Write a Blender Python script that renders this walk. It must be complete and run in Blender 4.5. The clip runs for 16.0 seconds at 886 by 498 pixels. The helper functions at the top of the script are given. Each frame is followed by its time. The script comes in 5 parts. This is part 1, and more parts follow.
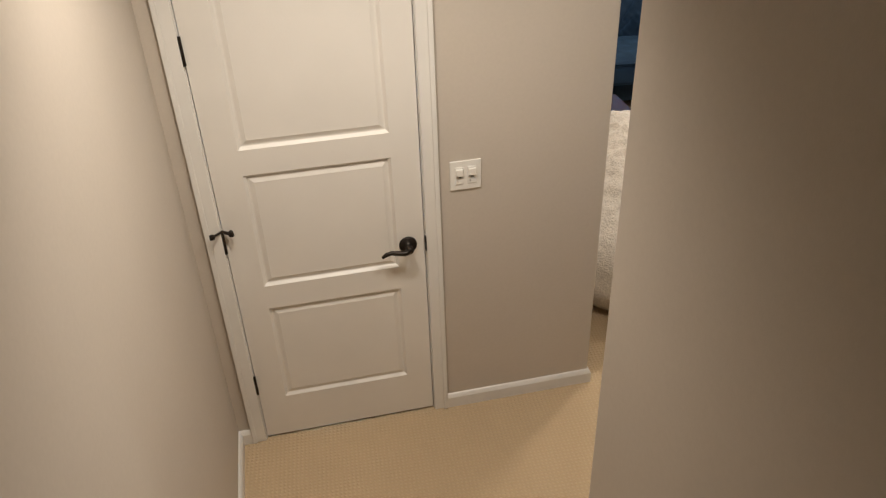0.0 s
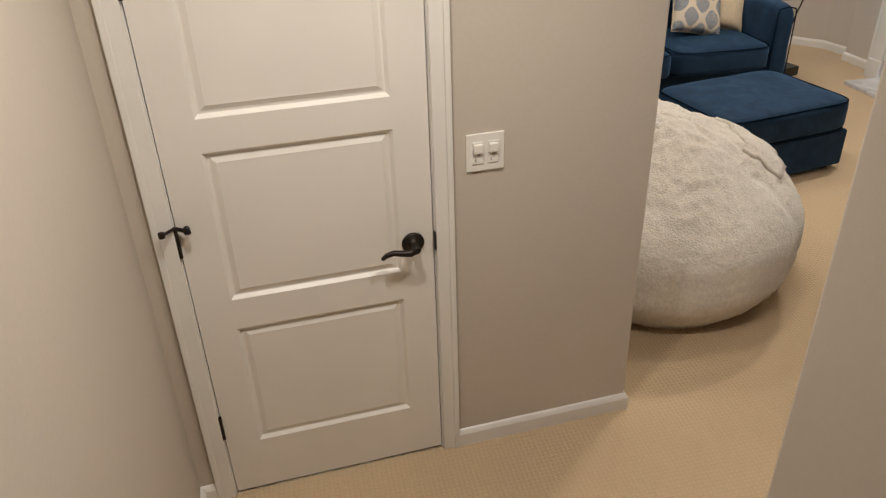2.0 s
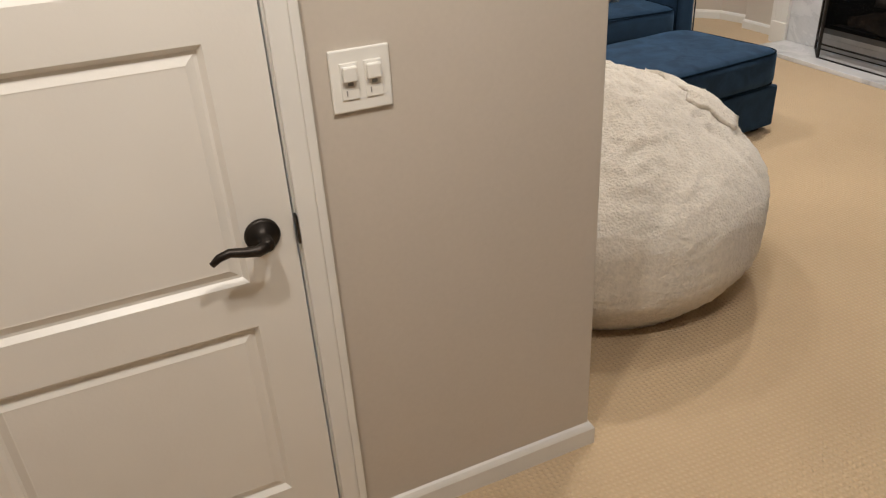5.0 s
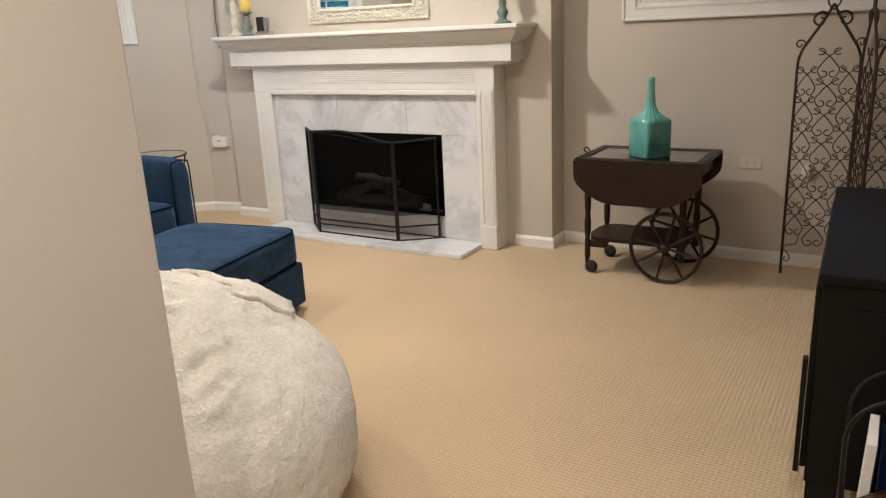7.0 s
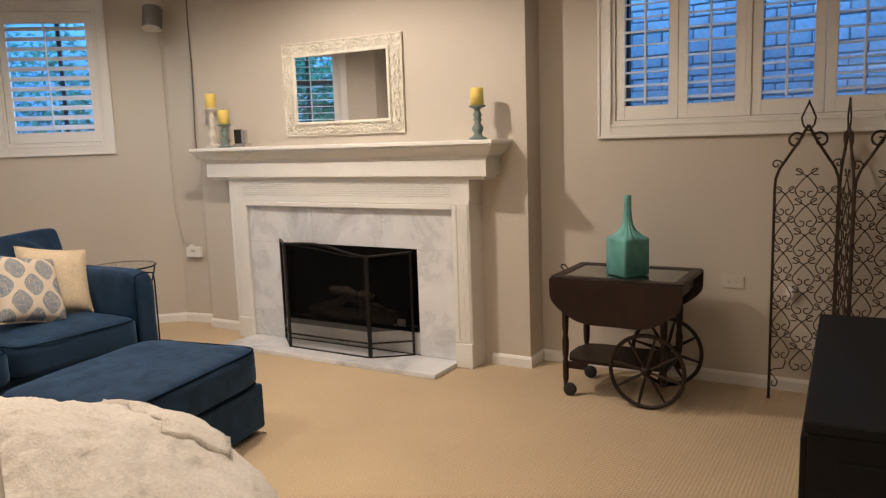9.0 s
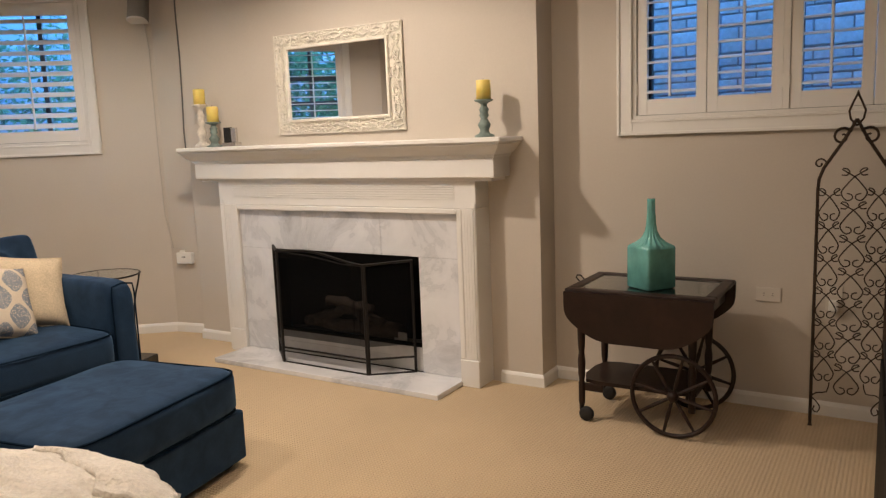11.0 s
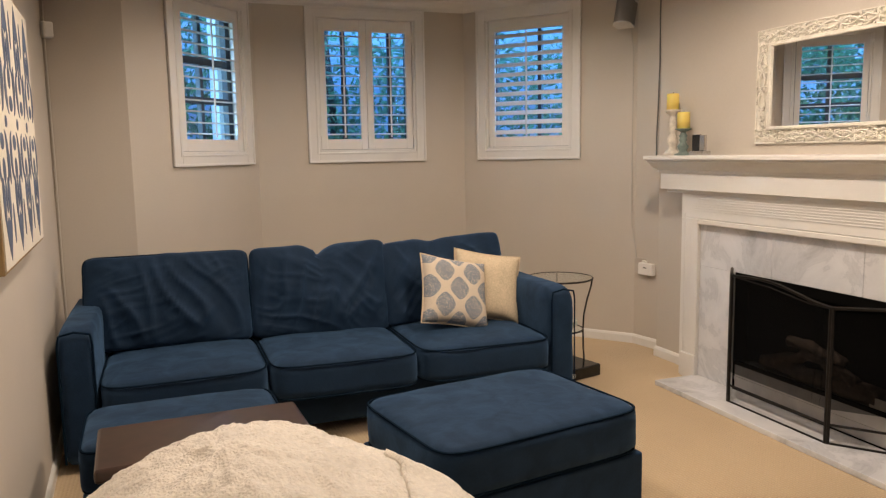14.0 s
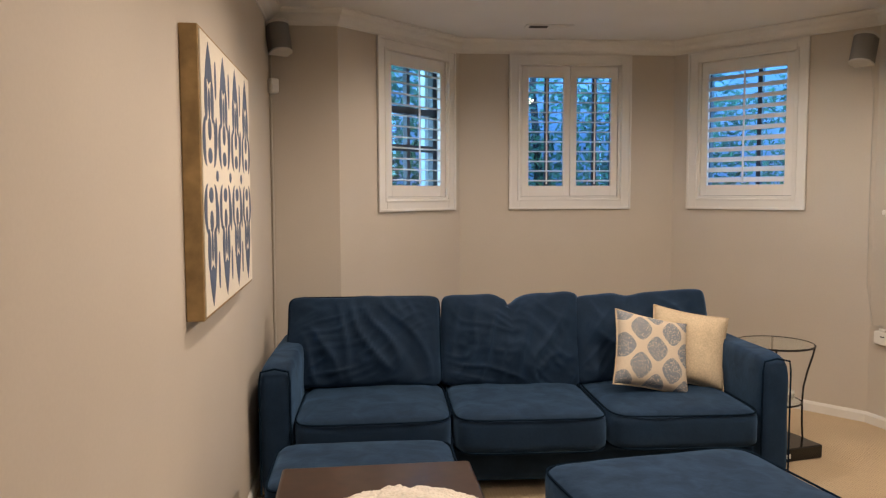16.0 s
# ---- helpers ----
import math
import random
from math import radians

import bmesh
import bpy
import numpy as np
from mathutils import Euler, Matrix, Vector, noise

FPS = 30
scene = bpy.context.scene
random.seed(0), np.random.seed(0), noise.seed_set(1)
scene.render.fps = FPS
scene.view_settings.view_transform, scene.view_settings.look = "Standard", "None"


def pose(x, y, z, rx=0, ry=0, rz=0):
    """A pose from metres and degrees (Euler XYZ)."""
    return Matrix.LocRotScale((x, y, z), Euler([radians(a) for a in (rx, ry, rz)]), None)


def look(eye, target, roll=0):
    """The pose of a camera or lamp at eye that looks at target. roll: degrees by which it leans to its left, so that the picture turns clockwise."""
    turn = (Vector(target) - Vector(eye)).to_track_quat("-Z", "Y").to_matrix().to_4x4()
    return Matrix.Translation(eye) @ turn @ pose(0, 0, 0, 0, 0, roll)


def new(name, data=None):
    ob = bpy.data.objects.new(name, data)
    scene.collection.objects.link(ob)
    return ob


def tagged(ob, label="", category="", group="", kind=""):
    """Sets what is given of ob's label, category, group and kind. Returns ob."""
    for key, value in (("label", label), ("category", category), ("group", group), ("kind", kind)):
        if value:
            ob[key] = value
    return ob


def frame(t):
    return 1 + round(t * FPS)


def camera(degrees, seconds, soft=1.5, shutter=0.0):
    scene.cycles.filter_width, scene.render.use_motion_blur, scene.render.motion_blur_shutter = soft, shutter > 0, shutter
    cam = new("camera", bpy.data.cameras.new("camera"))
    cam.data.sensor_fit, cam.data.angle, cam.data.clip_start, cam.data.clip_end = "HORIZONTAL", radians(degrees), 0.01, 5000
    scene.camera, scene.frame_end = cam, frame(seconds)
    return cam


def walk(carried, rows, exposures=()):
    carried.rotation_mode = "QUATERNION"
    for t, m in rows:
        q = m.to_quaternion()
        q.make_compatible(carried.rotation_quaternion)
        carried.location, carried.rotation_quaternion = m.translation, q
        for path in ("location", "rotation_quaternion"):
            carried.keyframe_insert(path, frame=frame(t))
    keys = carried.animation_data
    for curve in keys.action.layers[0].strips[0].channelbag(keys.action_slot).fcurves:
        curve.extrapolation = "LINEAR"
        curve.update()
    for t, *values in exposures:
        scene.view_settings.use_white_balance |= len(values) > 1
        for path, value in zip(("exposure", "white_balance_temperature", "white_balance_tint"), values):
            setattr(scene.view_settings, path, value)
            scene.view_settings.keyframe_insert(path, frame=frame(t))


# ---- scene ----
cam = camera(60.8, 16.0, soft=1.3)
PATH = [
    (0, (1.509, 0.607, 2.335), (1.734, 2.277, 1.257), -2.2),
    (0.5, (1.468, 0.686, 2.25), (1.671, 2.37, 1.19), -1.0),
    (1, (1.489, 0.794, 2.127), (1.631, 2.493, 1.082), 0.0),
    (1.5, (1.479, 0.926, 2.071), (1.658, 2.616, 1.016), -1.0),
    (2, (1.413, 1.057, 1.952), (1.744, 2.751, 0.942), -1.9),
    (2.5, (1.4, 1.127, 1.895), (1.732, 2.832, 0.905), 0.2),
    (3, (1.447, 1.264, 1.781), (1.792, 2.976, 0.805), 0.7),
    (3.2, (1.457, 1.302, 1.77), (1.807, 3.013, 0.796), 0.2),
    (5.3, (1.632, 1.718, 1.467), (2.313, 3.338, 0.511), -4.0),
    (5.5, (1.662, 1.742, 1.468), (2.428, 3.32, 0.507), -4.0),
    (6, (1.718, 1.843, 1.441), (2.828, 3.215, 0.5), -2.8),
    (6.5, (1.759, 2.059, 1.388), (3.238, 3.145, 0.592), -1.9),
    (7, (1.761, 2.103, 1.371), (3.4, 3.102, 0.81), -2.7),
    (7.5, (1.856, 2.112, 1.382), (3.556, 3.105, 1.027), -3.6),
    (8, (1.874, 2.108, 1.382), (3.588, 3.088, 1.061), -3.1),
    (8.5, (1.907, 2.07, 1.393), (3.61, 3.076, 1.1), -2.0),
    (10.8, (2.308, 2.261, 1.405), (4.016, 3.261, 1.114), -2.0),
    (11, (2.343, 2.245, 1.393), (4.028, 3.28, 1.098), -2.2),
    (11.5, (2.485, 2.226, 1.405), (4.029, 3.456, 1.084), -1.3),
    (12, (2.594, 2.173, 1.41), (3.977, 3.578, 1.069), -0.8),
    (12.5, (2.671, 2.174, 1.401), (3.904, 3.71, 1.054), -0.8),
    (13, (2.733, 2.213, 1.403), (3.83, 3.855, 1.084), -0.6),
    (13.5, (2.802, 2.236, 1.417), (3.709, 3.996, 1.131), -0.9),
    (14, (2.874, 2.275, 1.422), (3.556, 4.138, 1.169), -1.0),
    (14.5, (2.946, 2.299, 1.431), (3.409, 4.231, 1.202), -0.5),
    (15, (2.961, 2.311, 1.448), (3.284, 4.273, 1.234), -0.3),
    (15.5, (2.967, 2.339, 1.461), (3.19, 4.319, 1.285), -0.1),
    (16, (2.985, 2.365, 1.48), (3.136, 4.354, 1.334), -0.2),
]
walk(cam, [(t, look(eye, target, roll)) for t, eye, target, roll in PATH],
     [(0, -0.22, 6100, 6), (2.5, -0.2, 5850, 6), (5.5, 0.04, 5750, 5), (6, 0.08, 5600, 3), (6.5, 0.25, 5650, 4), (7, 0.3, 5750, 5), (7.5, 0.02, 6100, 8), (8.5, 0.05, 6350, 10), (11, 0.0, 6500, 11), (16, -0.04, 6700, 12)])

# ---- light ----
world = bpy.data.worlds.new("sky")
scene.world = world
world.use_nodes = True
wn = world.node_tree.nodes
sky = wn.new("ShaderNodeTexSky")
sky.sky_type = "NISHITA"
sky.sun_disc = False
sky.sun_elevation = radians(24)
sky.sun_rotation = radians(-60)
wn["Background"].inputs[1].default_value = 1.2
dusk = wn.new("ShaderNodeVectorMath")
dusk.operation = "MULTIPLY"
dusk.inputs[1].default_value = (0.32, 0.78, 1.36)
world.node_tree.links.new(sky.outputs[0], dusk.inputs[0])
world.node_tree.links.new(dusk.outputs[0], wn["Background"].inputs[0])

WARM = (1.0, 0.845, 0.70)


def spot(x, y, z, power, angle=160, blend=0.8, size=0.05):
    d = bpy.data.lights.new("downlight_lamp", "SPOT")
    d.energy, d.color, d.spot_size, d.spot_blend, d.shadow_soft_size = power, WARM, radians(angle), blend, size
    ob = new("downlight_lamp", d)
    ob.matrix_world = pose(x, y, z)
    return ob


# ---- materials ----
def mat(name, colour, rough=0.6, metal=0.0, grain=0.0, scale=60.0, bump=0.0, bump_scale=200.0, wear=0.0, wear_scale=3.0,
        sheen=0.0, coat=0.0, rand=0.0, spec=0.5):
    """A principled surface with fine grain, broad wear and bump, all at real size."""
    m = bpy.data.materials.new(name)
    m.use_nodes = True
    nt = m.node_tree
    nd, ln = nt.nodes, nt.links
    b = nd["Principled BSDF"]
    b.inputs["Roughness"].default_value = rough
    b.inputs["Metallic"].default_value = metal
    b.inputs["Specular IOR Level"].default_value = spec
    b.inputs["Sheen Weight"].default_value = sheen
    b.inputs["Sheen Roughness"].default_value = 0.55
    b.inputs["Coat Weight"].default_value = coat
    co = nd.new("ShaderNodeTexCoord")
    out = None
    col = nd.new("ShaderNodeRGB")
    col.outputs[0].default_value = (*colour, 1)
    out = col.outputs[0]
    for amount, sc, det in ((grain, scale, 4.0), (wear, wear_scale, 6.0)):
        if amount:
            n = nd.new("ShaderNodeTexNoise")
            n.inputs["Scale"].default_value, n.inputs["Detail"].default_value = sc, det
            ln.new(co.outputs["Object"], n.inputs["Vector"])
            r = nd.new("ShaderNodeMapRange")
            r.inputs["From Min"].default_value, r.inputs["From Max"].default_value = 0.3, 0.7
            r.inputs["To Min"].default_value, r.inputs["To Max"].default_value = 1 - amount, 1 + amount
            ln.new(n.outputs["Fac"], r.inputs["Value"])
            h = nd.new("ShaderNodeVectorMath")
            h.operation = "SCALE"
            ln.new(out, h.inputs[0])
            ln.new(r.outputs[0], h.inputs["Scale"])
            out = h.outputs[0]
    if rand:
        oi = nd.new("ShaderNodeObjectInfo")
        r = nd.new("ShaderNodeMapRange")
        r.inputs["To Min"].default_value, r.inputs["To Max"].default_value = 1 - rand, 1 + rand
        ln.new(oi.outputs["Random"], r.inputs["Value"])
        h = nd.new("ShaderNodeVectorMath")
        h.operation = "SCALE"
        ln.new(out, h.inputs[0])
        ln.new(r.outputs[0], h.inputs["Scale"])
        out = h.outputs[0]
    ln.new(out, b.inputs["Base Color"])
    if bump:
        n = nd.new("ShaderNodeTexNoise")
        n.inputs["Scale"].default_value, n.inputs["Detail"].default_value = bump_scale, 3.0
        ln.new(co.outputs["Object"], n.inputs["Vector"])
        bp = nd.new("ShaderNodeBump")
        bp.inputs["Strength"].default_value, bp.inputs["Distance"].default_value = 1.0, bump
        ln.new(n.outputs["Fac"], bp.inputs["Height"])
        ln.new(bp.outputs[0], b.inputs["Normal"])
    return m


def nodes_of(m):
    nt = m.node_tree
    return nt.nodes, nt.links, nt.nodes["Principled BSDF"]


wall_paint = mat("wall_paint", (0.56, 0.505, 0.435), 0.75, bump=0.00018, bump_scale=260, wear=0.03, wear_scale=1.5, grain=0.015, scale=90, spec=0.25)
ceiling_paint = mat("ceiling_paint", (0.74, 0.73, 0.71), 0.85, bump=0.0005, bump_scale=200, wear=0.02, spec=0.2)
trim_paint = mat("trim_paint", (0.76, 0.74, 0.70), 0.38, wear=0.03, wear_scale=5, bump=0.0002, bump_scale=80)
door_paint = mat("door_paint", (0.76, 0.73, 0.68), 0.36, wear=0.025, wear_scale=4, bump=0.00025, bump_scale=120)
shutter_paint = mat("shutter_paint", (0.78, 0.76, 0.72), 0.4, wear=0.03, wear_scale=6)
bronze = mat("oil_rubbed_bronze", (0.03, 0.024, 0.02), 0.42, metal=0.7, wear=0.3, wear_scale=25)
black_iron = mat("black_iron", (0.018, 0.016, 0.015), 0.5, metal=0.6, wear=0.3, wear_scale=30, bump=0.0004, bump_scale=300)
rust_iron = mat("rusty_iron", (0.055, 0.036, 0.024), 0.65, metal=0.5, wear=0.45, wear_scale=25, bump=0.0006, bump_scale=300)
white_plastic = mat("white_plastic", (0.80, 0.78, 0.73), 0.35, wear=0.02)
grey_plastic = mat("grey_plastic", (0.30, 0.29, 0.28), 0.5, wear=0.05)
dark_gap = mat("dark_gap", (0.02, 0.018, 0.016), 0.8)


def carpet_material():
    m = mat("carpet_loop", (0.57, 0.432, 0.272), 0.95, wear=0.07, wear_scale=1.3, spec=0.1, sheen=0.15)
    nd, ln, b = nodes_of(m)
    co = nd.new("ShaderNodeTexCoord")
    mp = nd.new("ShaderNodeMapping")
    ln.new(co.outputs["Object"], mp.inputs["Vector"])
    # a small square sculpted loop pattern, 28 mm
    w1 = nd.new("ShaderNodeTexWave")
    w2 = nd.new("ShaderNodeTexWave")
    w1.bands_direction, w2.bands_direction = "X", "Y"
    for w in (w1, w2):
        w.inputs["Scale"].default_value = 19.0
        w.inputs["Distortion"].default_value = 1.2
        w.inputs["Detail"].default_value = 2.0
        w.inputs["Detail Scale"].default_value = 3.0
        ln.new(mp.outputs[0], w.inputs["Vector"])
    mul = nd.new("ShaderNodeMath")
    mul.operation = "MULTIPLY"
    ln.new(w1.outputs["Fac"], mul.inputs[0])
    ln.new(w2.outputs["Fac"], mul.inputs[1])
    n = nd.new("ShaderNodeTexNoise")
    n.inputs["Scale"].default_value, n.inputs["Detail"].default_value = 260.0, 3.0
    ln.new(co.outputs["Object"], n.inputs["Vector"])
    add = nd.new("ShaderNodeMath")
    add.operation = "MULTIPLY_ADD"
    add.inputs[1].default_value = 0.6
    ln.new(n.outputs["Fac"], add.inputs[0])
    ln.new(mul.outputs[0], add.inputs[2])
    bp = nd.new("ShaderNodeBump")
    bp.inputs["Strength"].default_value, bp.inputs["Distance"].default_value = 0.8, 0.0038
    ln.new(add.outputs[0], bp.inputs["Height"])
    ln.new(bp.outputs[0], b.inputs["Normal"])
    src = b.inputs["Base Color"].links[0].from_socket
    r = nd.new("ShaderNodeMapRange")
    r.inputs["From Max"].default_value = 1.3
    r.inputs["To Min"].default_value, r.inputs["To Max"].default_value = 0.92, 1.04
    ln.new(add.outputs[0], r.inputs["Value"])
    h = nd.new("ShaderNodeVectorMath")
    h.operation = "SCALE"
    ln.new(src, h.inputs[0])
    ln.new(r.outputs[0], h.inputs["Scale"])
    ln.new(h.outputs[0], b.inputs["Base Color"])
    return m


def marble_material():
    m = mat("white_marble", (0.74, 0.74, 0.75), 0.22, wear=0.05, wear_scale=2.5, coat=0.2)
    nd, ln, b = nodes_of(m)
    co = nd.new("ShaderNodeTexCoord")
    mp = nd.new("ShaderNodeMapping")
    mp.inputs["Rotation"].default_value = (0.5, 0.3, 0.7)
    ln.new(co.outputs["Object"], mp.inputs["Vector"])
    n = nd.new("ShaderNodeTexNoise")
    n.inputs["Scale"].default_value, n.inputs["Detail"].default_value, n.inputs["Distortion"].default_value = 3.4, 10.0, 0.9
    n.inputs["Roughness"].default_value = 0.62
    ln.new(mp.outputs[0], n.inputs["Vector"])
    ramp = nd.new("ShaderNodeValToRGB")
    e = ramp.color_ramp.elements
    e[0].position, e[0].color = 0.30, (0.58, 0.585, 0.60, 1)
    e[1].position, e[1].color = 0.62, (1, 1, 1, 1)
    v = ramp.color_ramp.elements.new(0.50)
    v.color = (0.93, 0.93, 0.935, 1)
    v2 = ramp.color_ramp.elements.new(0.475)
    v2.color = (0.80, 0.805, 0.815, 1)
    v3 = ramp.color_ramp.elements.new(0.45)
    v3.color = (0.87, 0.875, 0.885, 1)
    ln.new(n.outputs["Fac"], ramp.inputs[0])
    mx = nd.new("ShaderNodeVectorMath")
    mx.operation = "MULTIPLY"
    ln.new(b.inputs["Base Color"].links[0].from_socket, mx.inputs[0])
    ln.new(ramp.outputs[0], mx.inputs[1])
    ln.new(mx.outputs[0], b.inputs["Base Color"])
    return m


def glass_material():
    m = bpy.data.materials.new("window_glass")
    m.use_nodes = True
    nd, ln, b = nodes_of(m)
    b.inputs["Transmission Weight"].default_value = 1.0
    b.inputs["Roughness"].default_value = 0.0
    b.inputs["IOR"].default_value = 1.45
    b.inputs["Base Color"].default_value = (0.93, 0.97, 1.0, 1)
    return m


carpet = carpet_material()
marble = marble_material()
glass = glass_material()


# ---- mesh helpers ----
def obj(name, bm, material, parent=None, smooth=False):
    me = bpy.data.meshes.new(name)
    bm.to_mesh(me)
    bm.free()
    me.materials.append(material)
    if smooth:
        for p in me.polygons:
            p.use_smooth = True
    ob = new(name, me)
    if parent:
        ob.parent = parent
    return ob


def part(name, bm, material, parent, label="", smooth=False):
    ob = obj(name, bm, material, parent, smooth)
    if label:
        ob["label"] = label
    return ob


def thing(name, x, y, z, rz, label, category, group=""):
    ob = new(name)
    ob.matrix_world = pose(x, y, z, 0, 0, rz)
    ob.empty_display_size = 0.1
    return tagged(ob, label, category, group)


def structure(ob, label, category):
    return tagged(ob, label, category, kind="structure")


def add_box(bm, x0, x1, y0, y1, z0, z1, bevel=0.0, seg=2):
    g = bmesh.ops.create_cube(bm, size=1.0)
    vs = g["verts"]
    bmesh.ops.scale(bm, vec=(abs(x1 - x0), abs(y1 - y0), abs(z1 - z0)), verts=vs)
    bmesh.ops.translate(bm, vec=((x0 + x1) / 2, (y0 + y1) / 2, (z0 + z1) / 2), verts=vs)
    if bevel:
        es = list({e for v in vs for e in v.link_edges})
        bmesh.ops.bevel(bm, geom=es, offset=bevel, segments=seg, profile=0.5, affect="EDGES", clamp_overlap=True)


def box(x0, x1, y0, y1, z0, z1, bevel=0.0, seg=2):
    bm = bmesh.new()
    add_box(bm, x0, x1, y0, y1, z0, z1, bevel, seg)
    return bm


def add_tube(bm, pts, r, sides=8, closed=False, caps=True):
    """A round bar through points; r a number or one for each point."""
    pts = [Vector(p) for p in pts]
    n = len(pts)
    rings = []
    up = None
    for i, p in enumerate(pts):
        a = pts[(i - 1) % n] if (closed or i) else p
        b = pts[(i + 1) % n] if (closed or i < n - 1) else p
        d = (b - a)
        if d.length < 1e-9:
            d = Vector((0, 0, 1))
        d.normalize()
        if up is None:
            up = Vector((0, 0, 1)) if abs(d.z) < 0.9 else Vector((1, 0, 0))
        u = (up - d * up.dot(d))
        if u.length < 1e-6:
            u = d.orthogonal()
        u.normalize()
        w = d.cross(u)
        up = u
        rr = r[i] if isinstance(r, (list, tuple)) else r
        rings.append([bm.verts.new(p + (u * math.cos(2 * math.pi * k / sides) + w * math.sin(2 * math.pi * k / sides)) * rr) for k in range(sides)])
    m = n if closed else n - 1
    for i in range(m):
        A, B = rings[i], rings[(i + 1) % n]
        for k in range(sides):
            bm.faces.new((A[k], A[(k + 1) % sides], B[(k + 1) % sides], B[k]))
    if caps and not closed:
        bm.faces.new(rings[0][::-1])
        bm.faces.new(rings[-1])


def tube(pts, r, sides=8, closed=False):
    bm = bmesh.new()
    add_tube(bm, pts, r, sides, closed)
    return bm


def add_lathe(bm, prof, sides=24, c=(0, 0)):
    """Turned about z: prof is (radius, z) from bottom to top."""
    rings = [[bm.verts.new((c[0] + r * math.cos(2 * math.pi * k / sides), c[1] + r * math.sin(2 * math.pi * k / sides), z)) for k in range(sides)] for r, z in prof]
    for A, B in zip(rings, rings[1:]):
        for k in range(sides):
            bm.faces.new((A[k], A[(k + 1) % sides], B[(k + 1) % sides], B[k]))
    bm.faces.new(rings[0][::-1])
    bm.faces.new(rings[-1])


def lathe(prof, sides=24):
    bm = bmesh.new()
    add_lathe(bm, prof, sides)
    return bm


def extrude_poly(pts2, z0, z1):
    bm = bmesh.new()
    lo = [bm.verts.new((x, y, z0)) for x, y in pts2]
    hi = [bm.verts.new((x, y, z1)) for x, y in pts2]
    n = len(pts2)
    for i in range(n):
        bm.faces.new((lo[i], lo[(i + 1) % n], hi[(i + 1) % n], hi[i]))
    bm.faces.new(lo[::-1])
    bm.faces.new(hi)
    bmesh.ops.recalc_face_normals(bm, faces=bm.faces)
    return bm


def sweep_profile(path, prof, closed=False):
    """A moulding: prof is (out, up) from the wall line; path runs with the room on its right-hand side."""
    bm = bmesh.new()
    n = len(path)
    P = [Vector((x, y)) for x, y in path]
    rings = []
    for i in range(n):
        dirs = []
        if i or closed:
            dirs.append((P[i] - P[i - 1]).normalized())
        if i < n - 1 or closed:
            dirs.append((P[(i + 1) % n] - P[i]).normalized())
        nr = [Vector((d.y, -d.x)) for d in dirs]
        v = sum(nr, Vector((0, 0))).normalized()
        k = 1 / max(0.3, v.dot(nr[0]))
        rings.append([bm.verts.new((P[i].x + v.x * k * o, P[i].y + v.y * k * o, u)) for o, u in prof])
    m = len(prof)
    for A, B in zip(rings, rings[1:]):
        for k in range(m):
            bm.faces.new((A[k], A[(k + 1) % m], B[(k + 1) % m], B[k]))
    bm.faces.new(rings[0])
    bm.faces.new(rings[-1][::-1])
    bmesh.ops.recalc_face_normals(bm, faces=bm.faces)
    return bm


# ---- structure ----
CEIL = 2.61
YD = 2.9            # stair door wall
NEAR = Matrix.Translation((2.457, 3.019, 0)) @ Matrix.Rotation(radians(3.726), 4, "Z") @ Matrix.Diagonal((0.9947, 0.9947, 0.9947, 1)) @ Matrix.Translation((-2.5, -2.9, 0))
A0, A1 = (2.457, 3.019), (2.275, 7.15)
B1, B2, B3, B4 = (2.70, 7.15), (3.54, 8.02), (5.18, 8.02), (6.07, 6.93)
CH0, CH1 = (6.01, 6.57), (6.04, 3.90)
BE = (6.13, 6.60)        # foot of the bay's end wall, behind the chimney's edge
XW = 6.235          # window wall beside the chimney
SOUTH = -2.3
T = 0.16


def wall_run(name, a, b, z0, z1, holes=(), thick=T, label="smooth greige painted wall", ext0=0.0, ext1=0.0):
    """A wall whose room face runs from a to b, room on the right-hand side; holes are (s0, s1, z0, z1) along it."""
    a, b = Vector(a), Vector(b)
    L = (b - a).length
    d = (b - a) / L
    bm = bmesh.new()
    ss = sorted({-ext0, L + ext1, *[h[0] for h in holes], *[h[1] for h in holes]})
    zs = sorted({z0, z1, *[h[2] for h in holes], *[h[3] for h in holes]})
    for s0, s1 in zip(ss, ss[1:]):
        run = None
        for q0, q1 in zip(zs, zs[1:]):
            solid = not any(h[0] - 1e-6 <= s0 and s1 <= h[1] + 1e-6 and h[2] - 1e-6 <= q0 and q1 <= h[3] + 1e-6 for h in holes)
            if solid:
                add_box(bm, s0, s1, 0, thick, q0, q1)
    bmesh.ops.remove_doubles(bm, verts=bm.verts, dist=1e-5)
    seen = {}
    for f in list(bm.faces):
        key = tuple(round(c, 4) for c in f.calc_center_median())
        seen.setdefault(key, []).append(f)
    dead = [f for fs in seen.values() if len(fs) > 1 for f in fs]
    bmesh.ops.delete(bm, geom=dead, context="FACES_ONLY")
    bmesh.ops.recalc_face_normals(bm, faces=bm.faces)
    ob = obj(name, bm, wall_paint)
    ob.matrix_world = Matrix.Translation((a.x, a.y, 0)) @ Matrix.Rotation(math.atan2(d.y, d.x), 4, "Z")
    return structure(ob, label, "wall")


